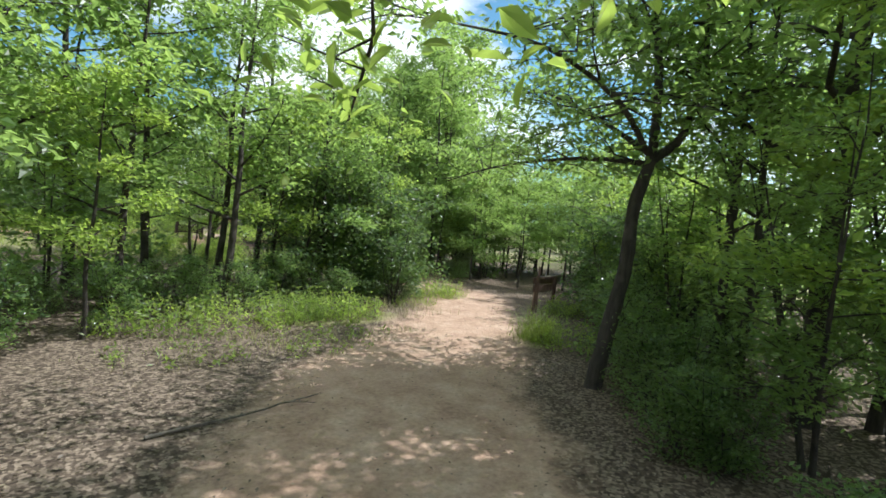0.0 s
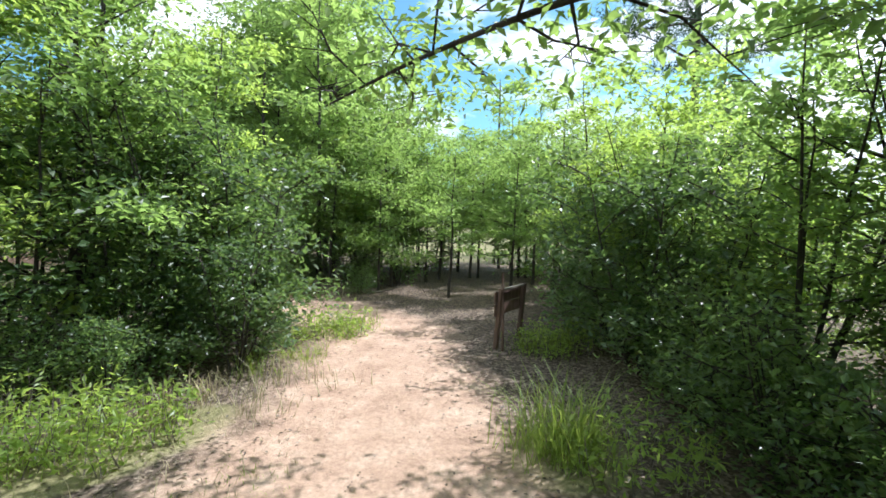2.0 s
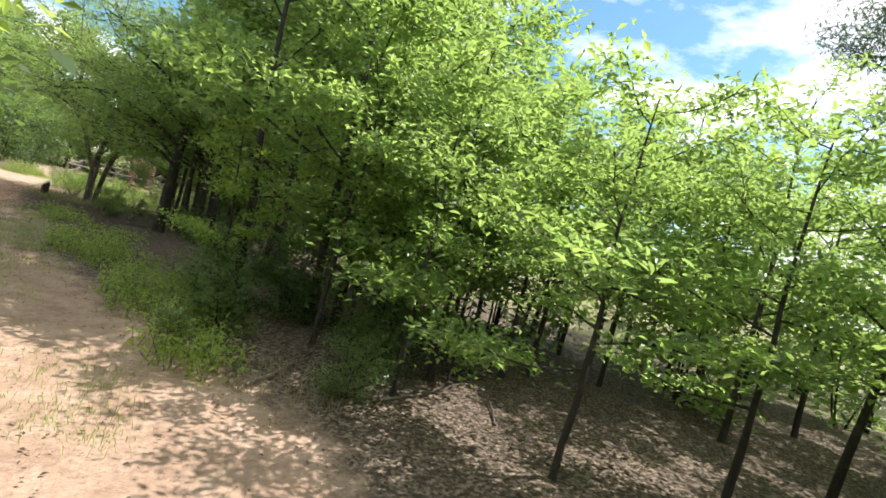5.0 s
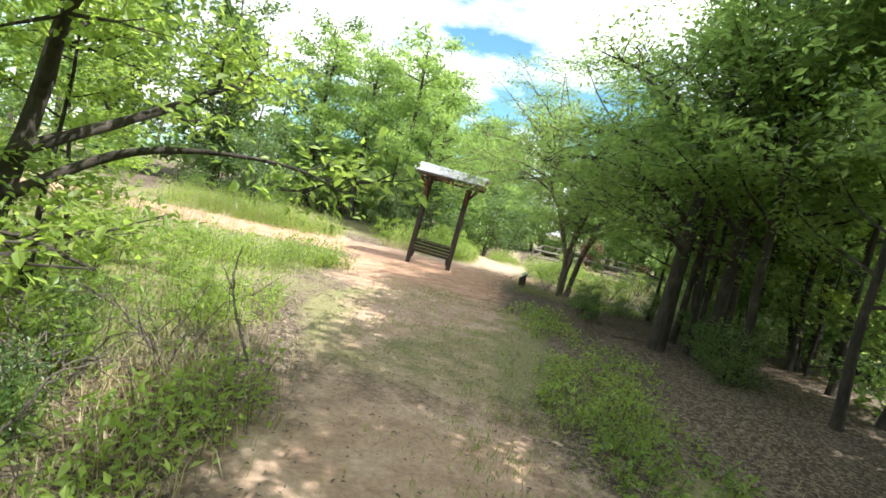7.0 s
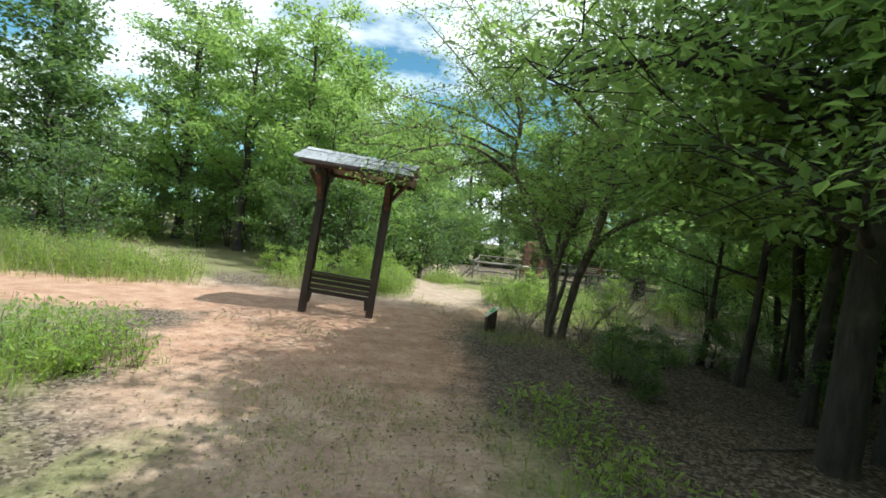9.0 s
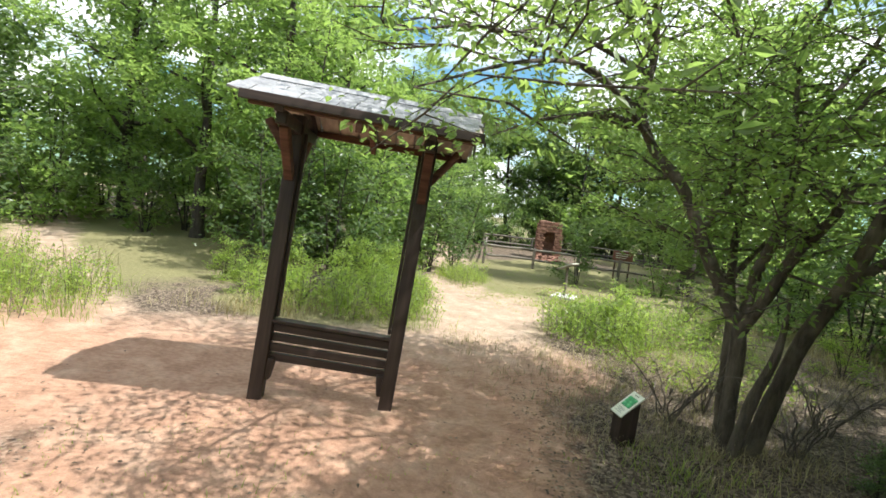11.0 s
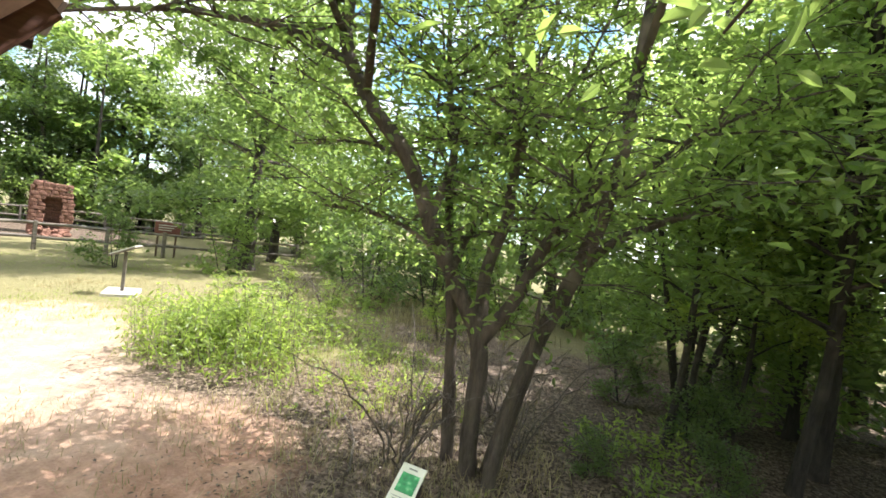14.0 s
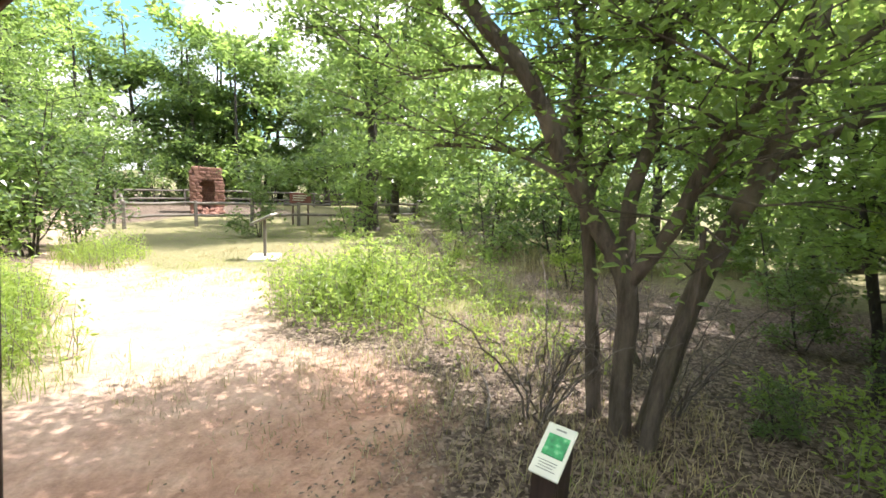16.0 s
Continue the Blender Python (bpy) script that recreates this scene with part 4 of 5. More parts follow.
# the tree that leans over the trail at the start
def custom_tree(name, label, origin, right, lines, count, leaf, leaf_mat, bark, seed, spray=(0.2, 0.1), per=5, twig_len=0.9, flat=0.5, full=False):
    """lines: lists of (sideways, ahead, up, radius) from the tree's foot; leaves sit on twigs along their upper parts."""
    rng = np.random.RandomState(seed)
    th = new(name)
    tagged(th, label, "tree")
    ex = np.array([right[0], right[1], 0.0])
    ey = np.array([-right[1], right[0], 0.0])
    wood, carry = [], []
    for bare, pts in lines:
        p = np.array([ex * a + ey * b + np.array([0, 0, c]) for a, b, c, r in pts])
        n = 5 * len(p)
        line = smooth_line(p, n)
        t = np.r_[0, np.cumsum(np.linalg.norm(np.diff(p, axis=0), axis=1))]
        rad = np.interp(np.linspace(0, t[-1], n), t, [q[3] for q in pts])
        wood.append(tube(line, rad, 9, 0.05, rng))
        k0 = int(bare * n)
        for q in range(int(per * (1 - bare) * n / 5) + 1):
            i = rng.randint(k0, n)
            a, e = rng.uniform(0, 6.28), radians(rng.uniform(-15, 40))
            d = np.array([math.cos(a) * math.cos(e), math.sin(a) * math.cos(e), math.sin(e)])
            l = twig_len * rng.uniform(0.5, 1.2)
            tp = np.array([line[i], line[i] + d * l * 0.5 + rng.normal(0, 0.05, 3), line[i] + d * l + rng.normal(0, 0.08, 3)])
            wood.append(tube(tp, [min(0.014, rad[i] * 0.6), 0.007, 0.003], 5))
            carry.append(tp)
            for w in range(3):
                a2 = a + rng.uniform(-1.2, 1.2)
                d2 = np.array([math.cos(a2), math.sin(a2), rng.uniform(-0.2, 0.4)])
                st = tp[1] * (1 - w / 3) + tp[2] * (w / 3)
                t2 = np.array([st, st + d2 * l * 0.22, st + d2 * l * 0.45])
                wood.append(tube(t2, [0.005, 0.004, 0.002], 3))
                carry.append(t2)
    v, f = merge(wood)
    link_mesh("trunk", v, f, bark, th, smooth=True)
    v, f = leaves_on(rng, carry, count, leaf, spray, flat, 0.5, full)
    link_mesh("crown", v, f, leaf_mat, th)
    th.location = (origin[0], origin[1], gz1(*origin))
    return th


custom_tree("leaning_tree", "dark-trunked tree forking over the trail with bright leaves", (-0.67, -20.02), (0.686, -0.728), [
    (0.9, [(0, 0, -0.2, 0.095), (0.1, 0, 0.5, 0.078), (0.22, 0, 1.2, 0.068), (0.26, 0, 1.9, 0.062), (0.38, 0, 2.35, 0.056)]),
    (0.25, [(0.38, 0, 2.3, 0.05), (0.62, 0.1, 2.5, 0.042), (0.75, 0.15, 2.85, 0.036), (0.8, 0.1, 3.6, 0.025), (0.7, 0.3, 4.6, 0.012)]),
    (0.3, [(0.37, 0, 2.3, 0.05), (0.34, -0.1, 2.9, 0.042), (0.3, 0.1, 3.8, 0.03), (0.1, 0.0, 5.2, 0.012)]),
    (0.25, [(0.36, 0, 2.25, 0.032), (0.0, 0.3, 2.32, 0.024), (-0.6, 0.9, 2.35, 0.018), (-1.3, 1.7, 2.3, 0.012), (-1.9, 2.3, 2.15, 0.006)]),
    (0.25, [(0.36, 0, 2.3, 0.03), (-0.1, -0.5, 2.7, 0.024), (-0.8, -0.9, 3.0, 0.016), (-1.6, -1.1, 3.1, 0.008)]),
    (0.25, [(0.36, 0, 2.35, 0.028), (-0.2, 0.7, 2.9, 0.022), (-0.7, 1.8, 3.4, 0.016), (-1.0, 2.8, 3.6, 0.008)]),
    (0.25, [(0.75, 0.15, 2.85, 0.026), (1.4, -0.2, 3.0, 0.018), (2.3, -0.2, 2.9, 0.01)]),
    (0.3, [(0.3, 0, 3.5, 0.026), (-0.5, 0.3, 4.1, 0.018), (-1.5, 0.6, 4.4, 0.008)]),
], 11000, 0.085, LEAF, BARK, 61)

custom_tree("forked_tree", "many-stemmed tree with lichen-spotted grey bark beside the plant marker", (3.12, -0.12), (0.521, -0.853), [
    (0.66, [(0.0, 0, -0.2, 0.075), (-0.02, 0, 0.45, 0.06), (-0.04, 0, 0.95, 0.062), (-0.26, 0, 1.33, 0.057), (-0.48, 0, 1.72, 0.055), (-0.68, -0.05, 2.12, 0.052), (-1.0, -0.1, 2.48, 0.05), (-1.17, -0.1, 2.8, 0.046),
            (-1.2, 0, 3.4, 0.035), (-1.4, 0.1, 4.4, 0.012)]),
    (0.2, [(-1.12, -0.1, 2.68, 0.03), (-1.45, -0.25, 2.79, 0.024), (-1.83, -0.4, 2.79, 0.02), (-2.23, -0.55, 2.72, 0.015), (-2.7, -0.7, 2.58, 0.007)]),
    (0.68, [(0.14, 0.1, -0.1, 0.07), (0.28, 0.1, 0.6, 0.062), (0.38, 0.1, 1.0, 0.06), (0.54, 0.1, 1.4, 0.058), (0.66, 0.1, 1.76, 0.055), (0.78, 0.1, 2.36, 0.05), (0.8, 0.1, 2.84, 0.045), (0.85, 0.2, 3.8, 0.03), (0.7, 0.2, 5.0, 0.012)]),
    (0.5, [(0.44, 0.1, 1.22, 0.042), (0.76, 0.2, 1.68, 0.036), (1.16, 0.3, 1.92, 0.03), (1.56, 0.4, 2.08, 0.024), (2.3, 0.6, 2.4, 0.01)]),
    (0.7, [(-0.14, 0.2, -0.1, 0.05), (-0.2, 0.25, 0.6, 0.045), (-0.26, 0.3, 1.1, 0.042), (-0.3, 0.3, 1.35, 0.038), (-0.4, 0.5, 2.0, 0.03), (-0.4, 0.7, 3.0, 0.012)]),
    (0.95, [(0.12, -0.15, -0.1, 0.05), (0.2, -0.12, 0.5, 0.045), (0.3, -0.1, 0.9, 0.03), (0.32, -0.1, 1.3, 0.012)]),
    (0.4, [(-0.04, 0, 0.93, 0.05), (0.16, -0.1, 1.28, 0.045), (0.32, -0.1, 1.68, 0.04), (0.52, -0.15, 1.96, 0.034), (0.58, -0.15, 2.16, 0.028)]),
    (0.35, [(-0.04, 0.05, 1.0, 0.052), (-0.04, 0.15, 1.45, 0.046), (0.06, 0.2, 1.84, 0.042), (0.06, 0.25, 2.12, 0.038), (0.1, 0.25, 2.4, 0.034), (0.02, 0.3, 2.6, 0.026), (-0.1, 0.4, 3.3, 0.012)]),
    (0.3, [(0.1, 0.25, 2.4, 0.026), (0.36, 0.3, 2.72, 0.02), (0.6, 0.4, 3.3, 0.008)]),
    (0.3, [(0.08, 0.25, 2.5, 0.02), (-0.2, 0.2, 2.66, 0.016), (-0.42, 0.2, 2.68, 0.012), (-0.6, 0.1, 3.2, 0.006)]),
    (0.3, [(-0.48, 0, 1.75, 0.035), (-0.38, 0.2, 2.2, 0.03), (-0.48, 0.3, 2.7, 0.024), (-0.6, 0.4, 3.6, 0.008)]),
    (0.3, [(-0.3, 0.3, 1.35, 0.028), (-0.15, 0.6, 1.75, 0.022), (0.05, 0.8, 1.95, 0.012)]),
    (0.2, [(-0.68, -0.05, 2.12, 0.02), (-1.1, 0.3, 2.25, 0.014), (-1.7, 0.5, 2.2, 0.006)]),
    (0.2, [(-0.35, 0, 1.5, 0.02), (-0.8, 0.3, 1.7, 0.014), (-1.4, 0.5, 1.75, 0.006)]),
    (0.2, [(0.7, 0.1, 2.0, 0.024), (1.2, -0.1, 2.5, 0.016), (1.8, -0.2, 2.8, 0.007)]),
    (0.35, [(-1.18, -0.1, 2.85, 0.024), (-1.2, -1.2, 3.05, 0.018), (-0.9, -2.3, 2.9, 0.012), (-0.5, -3.1, 2.55, 0.005)]),
    (0.2, [(-1.2, 0, 3.2, 0.03), (-1.8, -0.9, 3.6, 0.02), (-2.2, -2.0, 3.7, 0.008)]),
    (0.2, [(0.8, 0.1, 2.9, 0.03), (0.7, -1.0, 3.5, 0.02), (0.6, -2.2, 3.8, 0.008)]),
    (0.2, [(-1.3, 0.1, 3.9, 0.02), (-2.2, 0.6, 4.3, 0.014), (-3.0, 0.8, 4.4, 0.006)]),
    (0.2, [(0.02, 0.3, 2.6, 0.026), (0.3, 0.9, 3.6, 0.016), (0.2, 1.3, 4.6, 0.006)]),
    (0.3, [(-1.25, 0, 3.6, 0.03), (-1.9, 0.2, 4.8, 0.02), (-2.1, 0.2, 5.9, 0.007)]),
    (0.2, [(-1.5, 0.1, 4.2, 0.02), (-2.6, 0.9, 5.0, 0.014), (-3.4, 1.2, 5.3, 0.006)]),
    (0.3, [(0.75, 0.2, 4.2, 0.025), (0.2, 0.4, 5.4, 0.016), (-0.3, 0.5, 6.3, 0.006)]),
    (0.25, [(0.8, 0.2, 4.0, 0.02), (1.5, 0.3, 5.0, 0.014), (2.0, 0.4, 5.7, 0.006)]),
    (0.2, [(-1.2, 0, 3.4, 0.024), (-1.6, -1.0, 4.3, 0.016), (-1.7, -1.9, 4.9, 0.006)]),
    (0.2, [(0.8, 0.2, 3.6, 0.024), (1.2, 1.0, 4.4, 0.016), (1.5, 2.0, 5.0, 0.006)]),
    (0.2, [(-0.1, 0.35, 3.2, 0.02), (0.3, 0.3, 4.4, 0.014), (0.2, 0.6, 5.8, 0.006)]),
    (0.2, [(-0.6, 0.4, 3.5, 0.016), (-0.8, -0.3, 4.6, 0.012), (-0.9, -0.8, 5.8, 0.005)]),
    (0.2, [(0.84, 0.2, 3.8, 0.022), (0.5, -0.6, 4.7, 0.014), (0.3, -1.2, 5.6, 0.006)]),
    (0.2, [(0.6, 0.4, 3.3, 0.016), (0.9, 1.0, 4.1, 0.012), (1.0, 1.9, 4.3, 0.005)]),
    (0.2, [(-0.4, 0.7, 3.0, 0.014), (-0.5, 1.4, 3.9, 0.01), (-0.6, 2.2, 4.5, 0.005)]),
    (0.2, [(-1.3, 0.05, 3.9, 0.02), (-0.9, -1.1, 4.6, 0.013), (-0.5, -2.1, 4.9, 0.005)]),
    (0.55, [(-1.0, -0.1, 2.5, 0.03), (-0.7, -1.3, 2.78, 0.02), (-0.2, -2.5, 2.5, 0.012), (0.09, -3.35, 2.12, 0.004)]),
], 36000, 0.062, LEAF, BARK_GREY, 62, spray=(0.16, 0.09), per=5, twig_len=0.85, full=True).scale = (0.93, 0.93, 0.93)

# larger trees further off
mid_tree = tree("broad_tree", "round-crowned light green tree at the edge of the meadow", "tree", 71, 7.2, 0.16, 0.2, 2.9, 20, 9000, 0.15, LEAF, rise=(5, 50), group="meadow trees", spray=(0.22, 0.12))
plant(mid_tree, [(-4.8, 8.7, 1.0), (-1.6, 9.4, 0.95), (11.2, 3.4, 0.8), (11.4, 0.6, 0.9), (-3.0, 13.5, 1.0), (0.2, 11.2, 0.8), (0.9, 15.5, 0.85), (12.6, 2.2, 0.85), (12.0, -1.5, 1.0), (-2.6, 8.0, 1.05), (-7.6, 10.4, 1.1)], 72)
oak = tree("oak_tree", "large dark oak with long level limbs behind the fenced ruin", "tree", 73, 9.5, 0.32, 0.2, 6.0, 20, 20000, 0.23, LEAF_DARK, BARK, rise=(0, 40), spray=(0.45, 0.25), twigs=8)
plant(oak, [(10.2, 12.9, 0.85), (14.5, 33.5, 1.25), (6.0, 38.0, 1.2), (22, 22, 1.2), (1.2, 30.5, 0.9)], 74)
grey_tree = tree("grey_green_tree", "tall grey-green tree beyond the meadow", "tree", 75, 9.0, 0.2, 0.08, 3.0, 20, 6000, 0.25, LEAF_GREY, spray=(0.3, 0.2), group="meadow trees")
plant(grey_tree, [(-11.5, 9.5), (-13.5, 12.0), (-9.5, 14.5), (-15, 7), (-7.0, 17), (-0.2, 21, 0.9), (-0.4, 27, 1.0), (10.5, 33.0, 1.1), (18, 30, 1.0)], 76)


def pine():
    rng = np.random.RandomState(81)
    th = new("pine_tree")
    tagged(th, "tall dark pine rising above the woodland", "tree")
    z = np.linspace(-0.2, 17, 16)
    tr = np.stack([np.sin(z * 0.2) * 0.2, z * 0.01, z], 1)
    rad = 0.3 * (1 - 0.8 * np.linspace(0, 1, 16))
    wood = [tube(tr, rad, 9, 0.05, rng)]
    w, lines = limb_set(rng, tr, rad, 0.55, 4.6, 22, (-5, 25), 7)
    wood += w
    v, f = merge(wood)
    link_mesh("trunk", v, f, BARK, th, smooth=True)
    lines = [l for l in lines]
    v, f = leaves_on(rng, lines, 16000, 0.3, (0.25, 0.12), 0.2, 0.14)
    link_mesh("crown", v, f, PINE, th)
    th.location = (24.0, -14.4, 0)


pine()

far_a = tree("woodland_tree", "distant broadleaf woodland tree", "tree", 91, 8.0, 0.14, 0.05, 2.6, 10, 1400, 0.38, LEAF, spray=(0.3, 0.2), group="far woodland trees", twigs=2)
far_b = tree("woodland_tree", "distant dark broadleaf woodland tree", "tree", 92, 9.5, 0.17, 0.05, 2.8, 10, 1400, 0.4, LEAF_DARK, spray=(0.3, 0.2), group="far woodland trees", twigs=2)


thicket = tree("thicket_shrub", "dense tall thicket shrub under the trees", "shrub", 95, 2.7, 0.025, 0.04, 1.2, 4, 1400, 0.16, LEAF_DARK, stems=3, twigs=2, spray=(0.2, 0.14), group="thicket")
thicket_b = tree("thicket_shrub", "light green thicket shrub under the trees", "shrub", 96, 2.4, 0.022, 0.04, 1.1, 4, 1400, 0.15, LEAF, stems=3, twigs=2, spray=(0.2, 0.14), group="thicket")


def open_ground(x, y):
    """Meadow and clearing, which stay free of trees."""
    if -13 < x < -0.5 and -8.5 < y < 7:
        return True
    if -0.5 < x < 14 and 3 < y < 27 and x < 15:
        return True
    if 8.5 < x < 24 and -12 < y < -5.2:
        return True
    return -7.5 < x <= -0.5 and 0 < y < 12


def far_woods():
    rng = random.Random(5)
    spots = []
    bush = []
    tries = 0
    while len(spots) < 65 and tries < 20000:
        tries += 1
        x, y = rng.uniform(-42, 45), rng.uniform(-46, 58)
        d = min(float(line_distance(np.array([x]), np.array([y]), l)[0]) for l, _ in TRAILS)
        if d < 6.5 or d > 30 or open_ground(x, y):
            continue
        if rng.random() < (d - 6.5) / 40 or any((x - a)**2 + (y - b)**2 < 2.4**2 for a, b in spots):
            continue
        spots.append((x, y))
    tries = 0
    while len(bush) < 60 and tries < 20000:
        tries += 1
        x, y = rng.uniform(-14, 18), rng.uniform(-28, 8)
        d = min(float(line_distance(np.array([x]), np.array([y]), l)[0]) for l, _ in TRAILS)
        if d < 4.6 or d > 12 or open_ground(x, y) or (4.5 < x < 8 and -3 < y < 3):
            continue
        if any((x - a)**2 + (y - b)**2 < 1.7**2 for a, b in bush):
            continue
        bush.append((x, y))
    for k in range(17):
        a = k / 16
        spots.append((-9 + 33 * a + rng.uniform(-0.7, 0.7), 31.5 + 4 * math.sin(a * 3.1) + rng.uniform(-1.2, 1.2)))
        bush.append((-8 + 31 * a + rng.uniform(-0.7, 0.7), 30.8 + 2.4 * math.sin(a * 3.1)))
    for k in range(8):
        spots.append((15.5 + rng.uniform(-1, 1) + k * 0.5, 4 + 3.1 * k))
        bush.append((14.2 + k * 0.4, 2.5 + 3.1 * k))
    bush += [(-6.0, 8.6), (-3.4, 10.2), (-8.2, 8.2), (-2.2, 11.4), (-5.2, 12.0), (-9.2, 11.4), (-7.5, 13.4), (-0.9, 8.6), (0.3, 9.9), (0.6, 12.9), (0.3, 16.0), (-11.5, 7.0), (-10.5, 9.6), (-13, 9.5), (7.6, 5.0), (9.5, 7.5), (11.0, 9.5), (12.5, 7.0),
             (8.6, 3.8), (9.8, 1.8), (10.6, 4.4), (6.4, 13.2), (8.5, 11.5)]
    near = [(10.6, -2.2), (9.6, -1.2), (12.0, -2.8)]
    low = [(4.3, -10.5), (4.7, -11.6), (5.2, -12.6), (6.4, -2.0)]
    bush += [(-5.5, 9.6, 1.3), (-4.2, 9.2, 1.2), (-3.0, 8.7, 1.1), (-1.9, 8.2, 1.2), (-6.8, 10.2, 1.4), (-0.9, 7.6, 1.0), (0.3, 8.6, 1.1), (-8.6, 9.2, 1.5), (-10.2, 8.6, 1.5), (-9.2, 12.2, 1.6), (-12, 10.5, 1.7), (-4.8, 11.0, 1.5), (-2.4, 10.0, 1.5)]
    bush += near + [(a, b, 0.5 + 0.07 * (k % 5)) for k, (a, b) in enumerate(low)]
    bush += [(-3 + 1.75 * k, 31.0 + 0.8 * (k % 2), 1.5 + 0.12 * (k % 3)) for k in range(14)]
    plant(far_a, spots[0::2], 93, 0.85, 1.25)
    plant(far_b, spots[1::2], 94, 0.85, 1.25)
    plant(thicket, bush[0::2], 97, 0.8, 1.2)
    plant(thicket_b, bush[1::2], 98, 0.8, 1.2)


far_woods()


# ---------------------------------------------------------------- low growth
def blades(name, label, spots, mat, seed, lean=0.85, width=0.003):
    """Grass: spots of (x, y, rx, ry, count, height)."""
    rng = np.random.RandomState(seed)
    vs, fs, o = [], [], 0
    for cx, cy, rx, ry, n, h in spots:
        n = int(n * (0.5 if h > 0.15 else 1.0))
        tufts = max(3, n // 7)
        tr_, ta_ = np.sqrt(rng.uniform(0, 1, tufts)) * (1 + 0.25 * rng.normal(0, 1, tufts)), rng.uniform(0, 6.28, tufts)
        which = (rng.uniform(0, 1, n)**1.5 * tufts).astype(int)
        r = tr_[which]
        x = cx + rx * r * np.cos(ta_[which]) + rng.normal(0, 0.07, n)
        y = cy + ry * r * np.sin(ta_[which]) + rng.normal(0, 0.07, n)
        z = ground_z(x, y) - 0.01
        ht = h * rng.uniform(0.35, 1.25, n) * rng.uniform(0.5, 1.2, tufts)[which] * np.clip(1.25 - 0.5 * r, 0.4, 1)
        d = rng.uniform(0, 6.28, n)
        ln = lean * ht * rng.uniform(0.3, 1.6, n)
        dx, dy = np.cos(d) * ln, np.sin(d) * ln
        sx, sy = -np.sin(d) * width * (0.7 + ht), np.cos(d) * width * (0.7 + ht)
        b = np.stack([x, y, z], 1)
        mid = np.stack([x + dx * 0.35, y + dy * 0.35, z + ht * 0.6], 1)
        tip = np.stack([x + dx, y + dy, z + ht * 0.95], 1)
        s = np.stack([sx, sy, 0 * sx], 1)
        vs.append(np.stack([b - s, b + s, mid + s * 0.8, tip, mid - s * 0.8], 1).reshape(-1, 3))
        q = np.arange(n)[:, None] * 5 + o
        fs.append(np.concatenate([q + [0, 1, 2], q + [0, 2, 4], q + [4, 2, 3]], 0))
        o += n * 5
    ob = link_mesh(name, np.concatenate(vs), np.concatenate(fs), mat)
    return tagged(ob, label, "grass", kind="stuff")


blades("grass", "tufts of green grass along the trail and meadow", [
    (0.45, -18.45, 0.3, 0.25, 1100, 0.48), (-1.6, -16.2, 0.9, 0.4, 500, 0.14), (-3.16, -17.3, 1.3, 0.5, 400, 0.09), (0.24, -15.68, 0.9, 0.3, 600, 0.24), (1.62, -14.97, 0.6, 0.35, 900, 0.28),
    (-2.2, -17.4, 1.2, 0.5, 400, 0.07), (2.78, -17.3, 0.7, 0.4, 1000, 0.22), (3.1, -10.27, 0.7, 1.0, 1700, 0.24), (2.61, -7.25, 0.6, 1.4, 1700, 0.2), (2.33, -3.97, 0.5, 1.2, 800, 0.14),
    (-1, -7.38, 0.6, 1.3, 1600, 0.26), (-1.59, -3.26, 0.62, 0.55, 900, 0.3), (-2, -4.33, 0.8, 0.8, 1800, 0.3), (-3.19, -5.35, 1.3, 2.0, 3800, 0.28), (-4.39, 2.05, 1.5, 1.2, 5500, 0.4), (-6.4, 2.2, 2.2, 2.0, 7000, 0.6),
    (-5.94, -7.01, 3.0, 4.0, 6000, 0.3), (-0.22, 2.94, 1.2, 0.5, 900, 0.4), (0.5, 4.6, 0.45, 1.8, 3500, 0.35), (1.9, 9.3, 0.6, 2.2, 3000, 0.4), (3.22, 2.88, 0.7, 0.8, 400, 0.3), (4.37, 4.45, 1.3, 1.5, 1200, 0.2), (2.99, 5.99, 1.5, 1.8, 3500, 0.07),
    (8.0, 14.5, 4.0, 5.0, 9000, 0.08), (4, 1.67, 1.4, 1.3, 1600, 0.25), (-0.32, -1.24, 1.6, 1.0, 900, 0.05), (0.94, -5.62, 1.2, 1.8, 5200, 0.05), (0.5, -3.6, 1.2, 0.9, 3200, 0.045), (1.9, -8.0, 0.5, 1.5, 1500, 0.07), (2.1, -12.6, 0.4, 0.8, 700, 0.09), (2.47, -0.7, 0.6, 0.5, 500, 0.12), (1.65, -9.36, 0.7, 1.2, 900, 0.06)], GRASS, 101)
